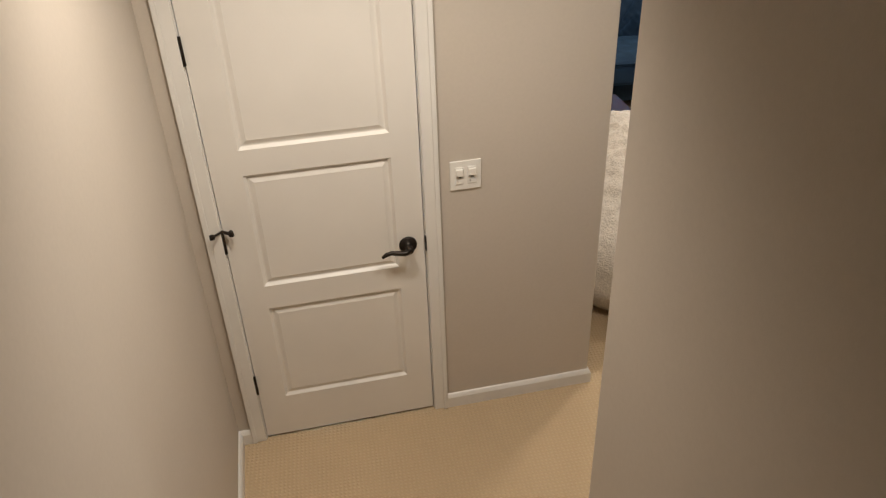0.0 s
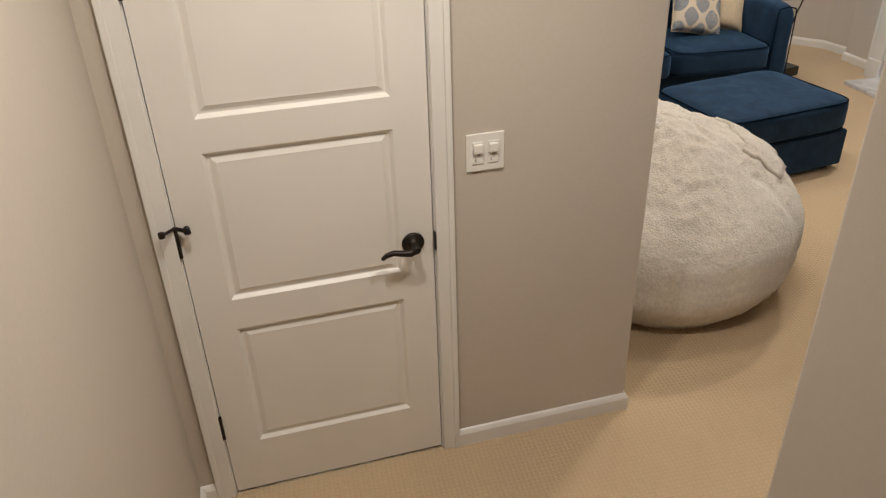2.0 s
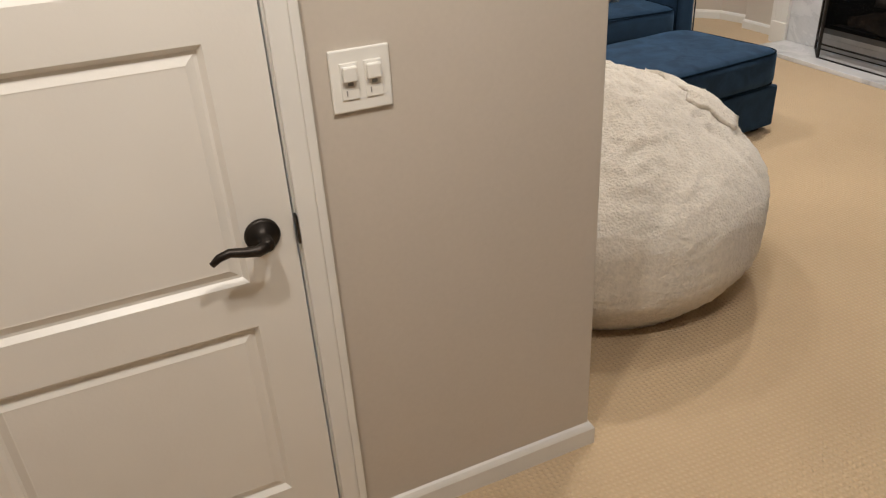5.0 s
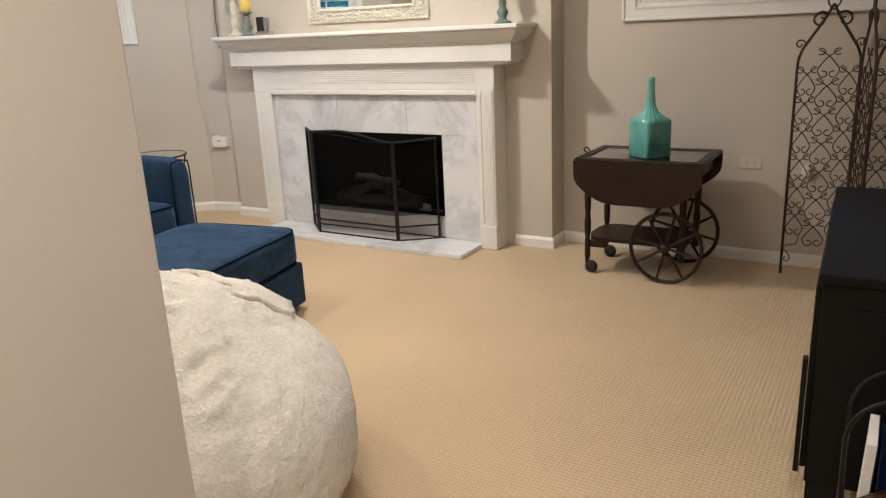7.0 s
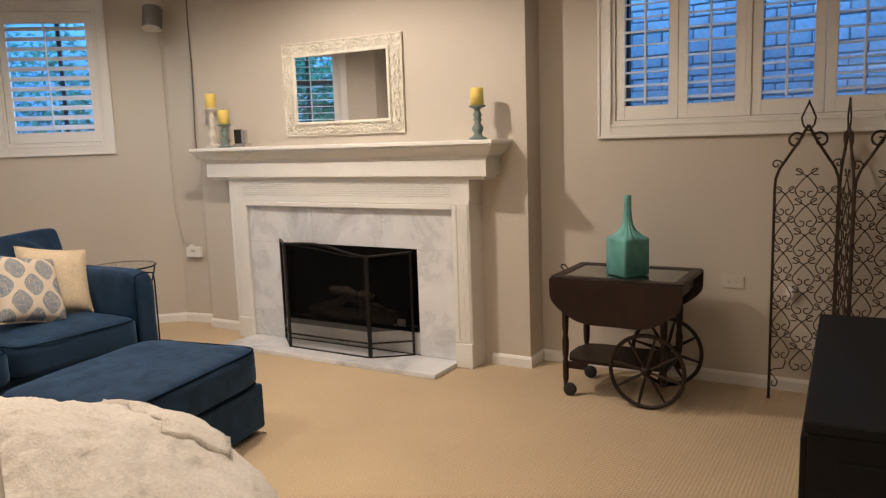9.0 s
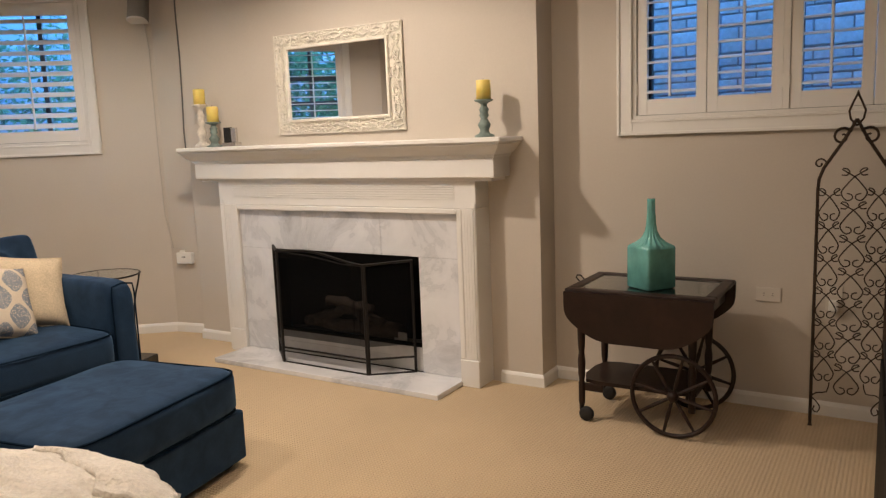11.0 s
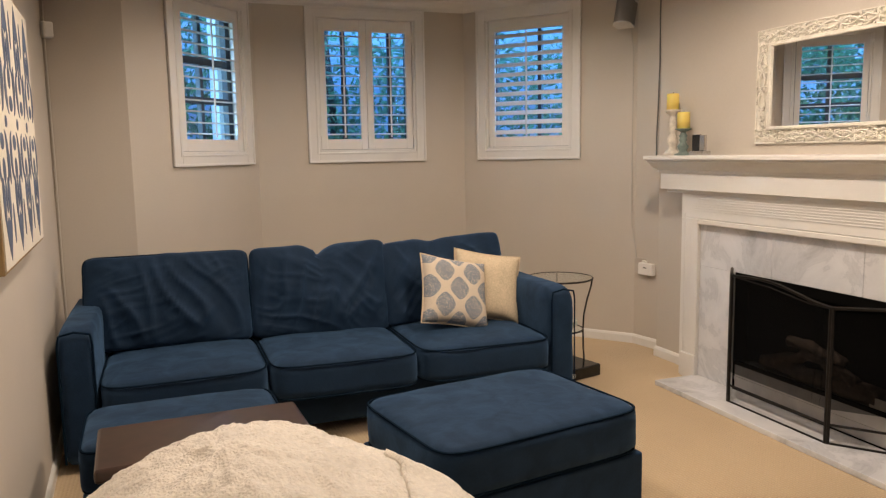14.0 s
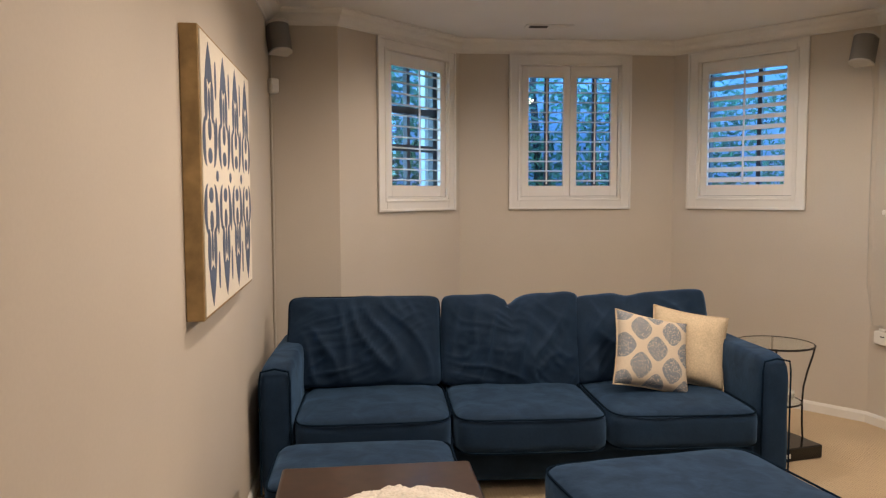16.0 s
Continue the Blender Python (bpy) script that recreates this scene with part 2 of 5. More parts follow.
WIN_Z = (1.44, 2.45)     # hole for a shutter frame
floor = obj("floor", box(0.2, XW + 0.2, -2.8, 8.3, -0.2, 0.0), carpet)
structure(floor, "beige patterned loop carpet with small square texture", "floor")
bmc = extrude_poly([(2.06, -2.7), (XW + 0.2, -2.7), (XW + 0.2, 8.3), (1.9, 8.3), (1.9, 3.02), (2.44, 3.04)], CEIL, CEIL + 0.15)
ceiling = obj("ceiling", bmc, ceiling_paint)
structure(ceiling, "flat white painted ceiling", "ceiling")
ceil3 = obj("ceiling_stair", box(0.6, 2.75, -2.8, 3.25, 3.58, 3.7), ceiling_paint)
structure(ceil3, "flat white painted stairwell ceiling", "ceiling")

bml = box(0.8, 2.44, 1.2, 3.05, CEIL + 0.001, CEIL + 0.12)
near_l = obj("ceiling_landing", bml, ceiling_paint)
structure(near_l, "flat white painted ceiling over the landing", "ceiling")
near_h = obj("wall_stair_header", box(0.8, 2.06, 1.15, 1.199, CEIL, 3.6), wall_paint)
structure(near_h, "greige painted wall above the stairs", "wall")

# window places: (wall start, wall end, centre along it, casing half width, shutter panels)
def along(a, b, p):
    a, b, p = Vector(a), Vector(b), Vector(p)
    return (p - a).dot((b - a).normalized())


w1c = (along(B1, B2, (2.934, 7.389)), along(B1, B2, (3.487, 7.984)))
w2c = (3.912 - B2[0], 4.845 - B2[0])
w3c = (along(B3, B4, (5.257, 7.926)), along(B3, B4, (5.805, 7.254)))
W4A = (XW, 3.90)
W4B = (XW, SOUTH)
w4c = (3.90 - 3.535, 3.90 - 1.93)
CAS = 0.08


def hole(c):
    return (c[0] + CAS, c[1] - CAS, *WIN_Z)


wall_run("wall_painting", (2.4518, 3.1375), A1, 0, CEIL, thick=0.13)
wall_run("wall_return", (A1[0] - 0.14, A1[1]), B1, 0, CEIL)
wall_run("wall_bay_left", B1, B2, 0, CEIL, [hole(w1c)])
wall_run("wall_bay_middle", B2, B3, 0, CEIL, [hole(w2c)])
wall_run("wall_bay_right", B3, B4, 0, CEIL, [hole(w3c)])
wall_run("wall_bay_end", B4, BE, 0, CEIL)
wall_run("wall_window", W4A, W4B, 0, CEIL, [hole(w4c)], ext0=0.1)
wall_run("wall_south", (XW, SOUTH), (2.3, SOUTH), 0, CEIL, ext0=0.16)
# stair side, drawn square and then turned into place as one
XL, XR, YE, XK = 0.98, 1.899, 1.558, 2.5
DX0, DX1, DZ = 1.089, 1.80, 2.03


def near_obj(name, bm, material, label, category):
    bmesh.ops.transform(bm, matrix=NEAR, verts=bm.verts)
    return structure(obj(name, bm, material), label, category)


near_obj("wall_stair_left", box(XL - 0.15, XL, -2.4, YD + 0.12, 0, 3.6), wall_paint, "smooth greige painted stairwell wall", "wall")
near_obj("wall_stair_right", box(XR, XR + 0.125, -2.4, YE, 0, 3.6, 0.005), wall_paint, "smooth greige painted wall ending beside the stairs", "wall")
near_obj("wall_header", box(XR + 0.001, XR + 0.124, YE + 0.002, YD - 0.002, CEIL - 0.02, 3.6), wall_paint, "greige painted wall above the opening", "wall")
near_obj("wall_stair_back", box(XL - 0.15, XR + 0.125, -2.55, -2.402, 0, 3.6), wall_paint, "greige painted wall at the top of the stairs", "wall")
bmw = bmesh.new()
g = 0.010
add_box(bmw, XL, DX0 - g, YD, YD + 0.12, 0, 3.6)
add_box(bmw, DX0 - g, DX1 + g, YD, YD + 0.12, DZ + g, 3.6)
add_box(bmw, DX1 + g, XK, YD, YD + 0.12, 0, 3.6, 0.004)
near_obj("wall_door", bmw, wall_paint, "smooth greige painted wall with a door", "wall")
near_obj("wall_closet_back", box(XL - 0.1, XK - 0.15, YD + 0.45, YD + 0.5, 0, 2.3), wall_paint, "greige wall behind the closed door", "wall")
# the carpeted stairs
stair = thing("staircase", 0, 0, 0, 0, "carpeted beige basement stairs between two walls", "stairs")
for k in range(14):
    z1 = 0.19 * (k + 1)
    y1 = 1.50 - 0.25 * k
    bms = box(XL + 0.002, XR - 0.002, y1 - 0.25, y1, z1 - 0.189, z1, 0.012)
    bmesh.ops.transform(bms, matrix=NEAR, verts=bms.verts)
    part("step", bms, carpet, stair)

# chimney breast
breast = obj("wall_chimney", extrude_poly([CH0, CH1, (XW + 0.02, CH1[1]), (XW + 0.02, CH0[1] + 0.03)], 0, CEIL), wall_paint)
structure(breast, "greige painted chimney breast", "wall")

# mouldings
BB = [(0, 0), (0.014, 0), (0.014, 0.052), (0.010, 0.060), (0.006, 0.066), (0, 0.07)]
CR = [(0, CEIL - 0.095), (0.008, CEIL - 0.095), (0.012, CEIL - 0.085), (0.03, CEIL - 0.07), (0.045, CEIL - 0.045), (0.07, CEIL - 0.03), (0.078, CEIL - 0.012), (0.09, CEIL - 0.010), (0.09, CEIL - 0.001), (0, CEIL - 0.001)]


def moulding(name, path, prof, label, category):
    return structure(obj(name, sweep_profile(path, prof), trim_paint), label, category)


DW = 0.06


def near_xy(x, y):
    p = NEAR @ Vector((x, y, 0))
    return (p.x, p.y)


WHITE_BB = "white painted baseboard with eased top"
moulding("baseboard_room", [near_xy(DX1 + DW, YD), A0, A1, B1, B2, B3, B4, BE, CH0, (6.0145, 6.18)], BB, WHITE_BB, "baseboard")
moulding("baseboard_chimney", [(6.0372, 4.15), CH1, (XW, 3.90), (XW, SOUTH)], BB, WHITE_BB, "baseboard")
moulding("baseboard_stair", [near_xy(XL, 1.505), near_xy(XL, YD), near_xy(DX0 - DW, YD)], BB, WHITE_BB, "baseboard")
moulding("baseboard_end", [near_xy(XR + 0.002, YE), near_xy(XR + 0.125, YE), near_xy(XR + 0.125, -1.9)], [(-o, u) for o, u in BB], WHITE_BB, "baseboard")
moulding("crown_room", [A0, A1, B1, B2, B3, B4, BE, CH0, CH1, (XW, 3.90), (XW, SOUTH)], CR, "white painted crown moulding", "crown")

# ---- door ----
def near_part(name, bm, material, parent, label="", smooth=False):
    bmesh.ops.transform(bm, matrix=NEAR, verts=bm.verts)
    return part(name, bm, material, parent, label, smooth)


door = thing("door_1", 0, 0, 0, 0, "closed white three-panel interior door with dark lever handle", "door")
door["kind"] = "structure"
FY = YD + 0.003          # face of the door
PANELS = [(0.213, 0.656), (0.757, 1.212), (1.304, 1.85)]
PX0, PX1 = 1.193, 1.696
bmd = bmesh.new()
xs = [DX0 + 0.002, PX0, PX1, DX1 - 0.003]
add_box(bmd, xs[0], xs[1], FY, FY + 0.035, 0.012, DZ - 0.003)
add_box(bmd, xs[2], xs[3], FY, FY + 0.035, 0.012, DZ - 0.003)
zs = [0.012] + [z for p in PANELS for z in p] + [DZ - 0.003]
for k in range(0, len(zs), 2):
    add_box(bmd, xs[1], xs[2], FY, FY + 0.035, zs[k], zs[k + 1])
near_part("slab", bmd, door_paint, door)


def ring_slope(bm, x0, x1, z0, z1, i0, y0, i1, y1):
    """Four sloping faces between two nested rectangles."""
    a = [bm.verts.new((x, y0, z)) for x, z in ((x0 + i0, z0 + i0), (x1 - i0, z0 + i0), (x1 - i0, z1 - i0), (x0 + i0, z1 - i0))]
    b = [bm.verts.new((x, y1, z)) for x, z in ((x0 + i1, z0 + i1), (x1 - i1, z0 + i1), (x1 - i1, z1 - i1), (x0 + i1, z1 - i1))]
    for k in range(4):
        bm.faces.new((a[k], a[(k + 1) % 4], b[(k + 1) % 4], b[k]))
    return b


for z0, z1 in PANELS:
    bm = bmesh.new()
    ring_slope(bm, PX0, PX1, z0, z1, 0.0, FY, 0.010, FY + 0.011)
    ring_slope(bm, PX0, PX1, z0, z1, 0.010, FY + 0.011, 0.016, FY + 0.011)
    ring_slope(bm, PX0, PX1, z0, z1, 0.016, FY + 0.011, 0.032, FY + 0.004)
    b = ring_slope(bm, PX0, PX1, z0, z1, 0.032, FY + 0.004, 0.034, FY + 0.0045)
    bm.faces.new(b)
    bmesh.ops.remove_doubles(bm, verts=bm.verts, dist=1e-5)
    bmesh.ops.recalc_face_normals(bm, faces=bm.faces)
    near_part("panel", bm, door_paint, door)

# casing with stepped profile
for side, (x0, x1) in (("l", (DX0 - DW, DX0 - 0.004)), ("r", (DX1 + 0.004, DX1 + DW))):
    bm = bmesh.new()
    add_box(bm, x0, x1, YD - 0.012, YD - 0.0005, 0, DZ + 0.062, 0.003)
    xo = (x0, x0 + 0.018) if side == "l" else (x1 - 0.018, x1)
    add_box(bm, xo[0], xo[1], YD - 0.018, YD - 0.0125, 0, DZ + 0.062, 0.0025)
    near_part("casing", bm, trim_paint, door)
bm = bmesh.new()
add_box(bm, DX0 - 0.003, DX1 + 0.003, YD - 0.012, YD - 0.0005, DZ + 0.006, DZ + 0.062, 0.003)
near_part("casing", bm, trim_paint, door)
bm = bmesh.new()
add_box(bm, DX0 - 0.009, DX0 - 0.0005, YD + 0.001, YD + 0.11, 0, DZ + 0.008)
add_box(bm, DX1 + 0.0005, DX1 + 0.009, YD + 0.001, YD + 0.11, 0, DZ + 0.008)
near_part("jamb", bm, trim_paint, door)
for z in (0.30, 0.97, 1.65):
    bm = bmesh.new()
    add_tube(bm, [(DX0 - 0.001, YD - 0.006, z - 0.045), (DX0 - 0.001, YD - 0.006, z + 0.045)], 0.006, 10)
    add_box(bm, DX0 - 0.004, DX0 + 0.004, YD - 0.004, YD + 0.002, z - 0.043, z + 0.043)
    near_part("hinge", bm, bronze, door, "dark bronze hinge")
# hinge-pin door stop
bm = bmesh.new()
add_tube(bm, [(DX0 - 0.001, YD - 0.010, 1.018), (DX0 - 0.022, YD - 0.028, 1.016), (DX0 - 0.03, YD - 0.042, 1.02)], 0.0045, 8)
add_lathe(bm, [(0.004, 1.012), (0.009, 1.014), (0.009, 1.028), (0.004, 1.03)], 12, (DX0 - 0.031, YD - 0.045))
add_tube(bm, [(DX0 - 0.001, YD - 0.010, 1.018), (DX0 + 0.028, YD - 0.022, 1.012)], 0.006, 8)
add_lathe(bm, [(0.003, 1.0), (0.010, 1.004), (0.008, 1.022), (0.003, 1.026)], 8, (DX0 + 0.031, YD - 0.022))
near_part("door_stop", bm, bronze, door, "bronze hinge-pin door stop")
# lever
KX, KZ = 1.735, 0.850
lev = bmesh.new()
add_lathe(lev, [(0.034, 0.0), (0.034, 0.005), (0.030, 0.009), (0.024, 0.010), (0.022, 0.013), (0.014, 0.014), (0.012, 0.030), (0.013, 0.05), (0.010, 0.055)], 28)
bmesh.ops.transform(lev, matrix=Matrix.Translation((KX, FY, KZ)) @ Matrix.Rotation(radians(90), 4, "X"), verts=lev.verts)
near_part("rose", lev, bronze, door, "round dark bronze rose", True)
near_part("lever", tube([(KX, FY - 0.047, KZ), (KX - 0.02, FY - 0.05, KZ - 0.006), (KX - 0.045, FY - 0.05, KZ - 0.002), (KX - 0.07, FY - 0.05, KZ + 0.004), (KX - 0.09, FY - 0.05, KZ - 0.001), (KX - 0.104, FY - 0.049, KZ - 0.012)],
                        [0.012, 0.011, 0.0095, 0.0085, 0.008, 0.006], 10), bronze, door, "curved dark bronze lever", True)
near_part("strike", box(DX1 - 0.0015, DX1 + 0.003, YD - 0.0135, YD + 0.002, KZ - 0.03, KZ + 0.03, 0.001), bronze, door, "dark strike plate")

# two-gang dimmer switch
sw = thing("light_switch", 0, 0, 0, 0, "white two-gang dimmer switch plate on the wall", "switch")
SX0, SX1, SZ0, SZ1 = 1.901, 2.016, 1.054, 1.169
near_part("plate", box(SX0, SX1, YD - 0.007, YD - 0.0003, SZ0, SZ1, 0.003), white_plastic, sw)
for cx in (1.9355, 1.9815):
    near_part("switch_body", box(cx - 0.0165, cx + 0.0165, YD - 0.0095, YD - 0.007, 1.078, 1.145, 0.001), white_plastic, sw)
    bm = box(cx - 0.0135, cx + 0.0135, YD - 0.019, YD - 0.0095, 1.112, 1.140, 0.003)
    near_part("rocker", bm, white_plastic, sw)
    near_part("slider", box(cx - 0.004, cx + 0.006, YD - 0.0115, YD - 0.0095, 1.104, 1.1115), grey_plastic, sw, "small grey slider slot")
    near_part("slider", box(cx - 0.008, cx - 0.006, YD - 0.011, YD - 0.0095, 1.086, 1.096), grey_plastic, sw, "small grey slider slot")

# ---- windows ----
sash_dark = mat("window_sash", (0.07, 0.075, 0.085), 0.5, wear=0.1)


def window(name, a, b, c, panels, tilt, label, uprights=(), bars=()):
    """Picture-frame casing, sash with glass, and louvred shutter panels in a wall's hole; panels are widths in order with gaps for posts."""
    a, b = Vector(a), Vector(b)
    d = (b - a).normalized()
    w = new(name)
    w.matrix_world = Matrix.Translation((a.x, a.y, 0)) @ Matrix.Rotation(math.atan2(d.y, d.x), 4, "Z")
    structure(w, label, "window")
    s0, s1 = c
    z0, z1 = 1.36, CEIL - 0.097
    # casing: flat board, raised outer bead, inner bead
    for q in range(4):
        bm = bmesh.new()
        for lo, hi, th in ((0.0, CAS, 0.014), (0.0, 0.016, 0.022), (CAS - 0.016, CAS - 0.002, 0.019)):
            if q == 0:
                add_box(bm, s0 + lo, s0 + hi, -th, -0.0005, z0 + lo, z1 - lo, 0.002, 1)
            elif q == 1:
                add_box(bm, s1 - hi, s1 - lo, -th, -0.0005, z0 + lo, z1 - lo, 0.002, 1)
            elif q == 2:
                add_box(bm, s0 + hi, s1 - hi, -th + 0.0005, -0.0005, z0 + lo, z0 + hi, 0.002, 1)
            else:
                add_box(bm, s0 + hi, s1 - hi, -th + 0.0005, -0.0005, z1 - hi, z1 - lo, 0.002, 1)
        part("casing", bm, trim_paint, w)
    h0, h1, q0, q1 = s0 + CAS, s1 - CAS, WIN_Z[0], WIN_Z[1]
    # shutter frame just inside the hole
    bm = bmesh.new()
    fr = 0.018
    add_box(bm, h0 + 0.001, h0 + fr, -0.004, 0.06, q0 + 0.001, q1 - 0.001)
    add_box(bm, h1 - fr, h1 - 0.001, -0.004, 0.06, q0 + 0.001, q1 - 0.001)
    add_box(bm, h0 + fr, h1 - fr, -0.0035, 0.06, q0 + 0.001, q0 + fr)
    add_box(bm, h0 + fr, h1 - fr, -0.0035, 0.06, q1 - fr, q1 - 0.001)
    part("shutter_frame", bm, trim_paint, w)
    # sash and glass
    bm = bmesh.new()
    for x0, x1, y0, y1 in ((h0 + 0.001, h0 + 0.045, q0 + 0.001, q1 - 0.001), (h1 - 0.045, h1 - 0.001, q0 + 0.001, q1 - 0.001)):
        add_box(bm, x0, x1, 0.10, 0.15, y0, y1)
    add_box(bm, h0 + 0.045, h1 - 0.045, 0.101, 0.149, q0 + 0.001, q0 + 0.05)
    add_box(bm, h0 + 0.045, h1 - 0.045, 0.101, 0.149, q1 - 0.05, q1 - 0.001)
    for f in bars:
        zm = q0 + (q1 - q0) * f
        add_box(bm, h0 + 0.045, h1 - 0.045, 0.102, 0.148, zm - 0.022, zm + 0.022)
    for f in uprights:
        xm = h0 + (h1 - h0) * f
        add_box(bm, xm - 0.015, xm + 0.015, 0.104, 0.146, q0 + 0.05, q1 - 0.05)
    part("sash", bm, sash_dark, w, "dark window sash")
    g = part("pane", box(h0 + 0.04, h1 - 0.04, 0.122, 0.127, q0 + 0.04, q1 - 0.04), glass, w, "clear glass pane")
    g.visible_shadow = False
    # shutter panels
    st, rt, rb = 0.050, 0.085, 0.078
    x = h0 + fr + 0.002
    span = h1 - h0 - 2 * fr - 0.004
    total = sum(panels)
    zb, zt = q0 + fr + 0.002, q1 - fr - 0.002
    n = max(8, round((zt - zb - rt - rb) / 0.076))
    pitch = (zt - zb - rt - rb) / n
    for k, pw in enumerate(panels):
        wpx = span * pw / total
        if pw < 0.1:
            part("post", box(x, x + wpx, 0.0, 0.04, zb, zt), shutter_paint, w)
            x += wpx
            continue
        x0, x1 = x + 0.0015, x + wpx - 0.0015
        bm = bmesh.new()
        add_box(bm, x0, x0 + st, 0.006, 0.034, zb, zt, 0.002, 1)
        add_box(bm, x1 - st, x1, 0.006, 0.034, zb, zt, 0.002, 1)
        add_box(bm, x0 + st, x1 - st, 0.007, 0.033, zb, zb + rb, 0.001, 1)
        add_box(bm, x0 + st, x1 - st, 0.007, 0.033, zt - rt, zt, 0.001, 1)
        p = part("shutter_panel", bm, shutter_paint, w)
        lv = bmesh.new()
        L = x1 - x0 - 2 * st - 0.003
        prof = [(0.031 * math.cos(th), 0.0055 * math.sin(th)) for th in [2 * math.pi * i / 10 for i in range(10)]]
        r0 = [lv.verts.new((-L / 2, y, z)) for y, z in prof]
        r1 = [lv.verts.new((L / 2, y, z)) for y, z in prof]
        for i in range(10):
            lv.faces.new((r0[i], r0[(i + 1) % 10], r1[(i + 1) % 10], r1[i]))
        lv.faces.new(r0[::-1])
        lv.faces.new(r1)
        me = bpy.data.meshes.new("louver")
        lv.to_mesh(me)
        lv.free()
        me.materials.append(shutter_paint)
        for i in range(n):
            o = new("louver", me)
            o.parent = p
            o.matrix_basis = pose((x0 + x1) / 2, 0.02, zb + rb + pitch * (i + 0.5), tilt + random.uniform(-1.2, 1.2), 0, 0)
        part("tilt_rod", box((x0 + x1) / 2 - 0.006, (x0 + x1) / 2 + 0.006, -0.024, -0.013, zb + rb + 0.01, zt - rt - 0.01, 0.002, 1), shutter_paint, p)
        for zz in (zb + 0.13, zt - 0.13):
            part("hinge", box(x0 - 0.004 if k == 0 or panels[k - 1] < 0.1 else x1 - 0.002, x0 + 0.002 if k == 0 or panels[k - 1] < 0.1 else x1 + 0.004, 0.001, 0.006, zz - 0.03, zz + 0.03), shutter_paint, p)
        x += wpx
    return w


window("window_1", B1, B2, w1c, [1.0], 2, "white-cased window with a single louvred shutter", (0.53,), (0.36, 0.62))
window("window_2", B2, B3, w2c, [0.5, 0.5], 5, "white-cased window with a pair of louvred shutters", (0.30, 0.78))
window("window_3", B3, B4, w3c, [1.0], 36, "white-cased window with a single louvred shutter", (0.58,))
window("window_4", W4A, W4B, w4c, [0.25, 0.25, 0.02, 0.25, 0.25], 14, "wide white-cased window with four louvred shutters", (0.035, 0.53))

# outside: soil, hedge and the brick of the window well
soil = mat("outside_soil", (0.06, 0.055, 0.045), 0.9, grain=0.2, wear=0.2)
ground = obj("ground", box(-40, 40, 8.32, 90, 0.6, 0.9), soil)
structure(ground, "dark planted soil outside the bay windows", "ground")
def leaf_material():
    m = mat("hedge_leaf", (0.11, 0.25, 0.12), 0.45, wear=0.45, wear_scale=2.5)
    nd, ln, b = nodes_of(m)
    geo = nd.new("ShaderNodeNewGeometry")
    r = nd.new("ShaderNodeMapRange")
    r.inputs["To Min"].default_value, r.inputs["To Max"].default_value = 0.45, 1.5
    ln.new(geo.outputs["Random Per Island"], r.inputs["Value"])
    h = nd.new("ShaderNodeVectorMath")
    h.operation = "SCALE"
    ln.new(b.inputs["Base Color"].links[0].from_socket, h.inputs[0])
    ln.new(r.outputs[0], h.inputs["Scale"])
    ln.new(h.outputs[0], b.inputs["Base Color"])
    tr = nd.new("ShaderNodeBsdfTranslucent")
    ln.new(h.outputs[0], tr.inputs["Color"])
    mx = nd.new("ShaderNodeMixShader")
    mx.inputs[0].default_value = 0.4
    ln.new(b.outputs[0], mx.inputs[1])
    ln.new(tr.outputs[0], mx.inputs[2])
    ln.new(mx.outputs[0], nd["Material Output"].inputs["Surface"])
    return m


leafm = leaf_material()


def hedge(name, x0, x1, y0, y1, z0, z1, n, seed):
    rnd = random.Random(seed)
    verts, faces = [], []
    for i in range(n):
        cx, cy = rnd.uniform(x0, x1), rnd.uniform(y0, y1)
        cz = z0 + (z1 - z0) * rnd.random() ** 0.8
        c = Vector((cx, cy, cz)) + 0.25 * noise.noise_vector(Vector((cx, cy, cz)) * 1.3)
        if noise.noise(c * 1.6) < -0.3 or c.z > 2.75 + 0.7 * noise.noise(Vector((cx * 1.5, cy, 3.3))):
            continue
        u = Vector((rnd.gauss(0, 1), rnd.gauss(0, 1), rnd.gauss(0, 1))).normalized()
        v = u.orthogonal().normalized()
        s = rnd.uniform(0.03, 0.06)
        k = len(verts)
        verts += [c - u * s, c - v * s * 0.5 + u * 0.1 * s, c + u * s, c + v * s * 0.5 + u * 0.1 * s]
        faces.append((k, k + 1, k + 2, k + 3))
    me = bpy.data.meshes.new(name)
    me.from_pydata(verts, [], faces)
    me.materials.append(leafm)
    return new(name, me)


hd1 = hedge("hedge", -1.5, 9.2, 9.3, 10.9, 0.9, 3.4, 42000, 3)
tagged(hd1, "dense green leafy hedge outside the bay windows", "hedge", kind="stuff")
bark = mat("bark", (0.08, 0.06, 0.045), 0.9, grain=0.3, bump=0.004, bump_scale=40)
for k, (x, y) in enumerate(((3.0, 9.9), (4.55, 10.2), (6.1, 9.8))):
    tr = thing("shrub_stem", x, y, 0.9, 0, "thin brown shrub stem in the hedge", "shrub")
    part("stem", tube([(0, 0, -0.02), (0.04, 0.02, 0.8), (-0.03, 0.03, 1.7), (0.06, 0, 2.8)], [0.05, 0.045, 0.035, 0.015], 8), bark, tr)
# added backdrop behind the hedge; its pale blue stands in for bright window haze
backdrop_m = mat("haze_blue", (0.36, 0.43, 0.50), 0.8, wear=0.22, wear_scale=1.8, grain=0.1, scale=6)
backdrop = obj("wall_backdrop", box(-6, 14, 12.0, 12.3, 0.9, 4.3), backdrop_m)
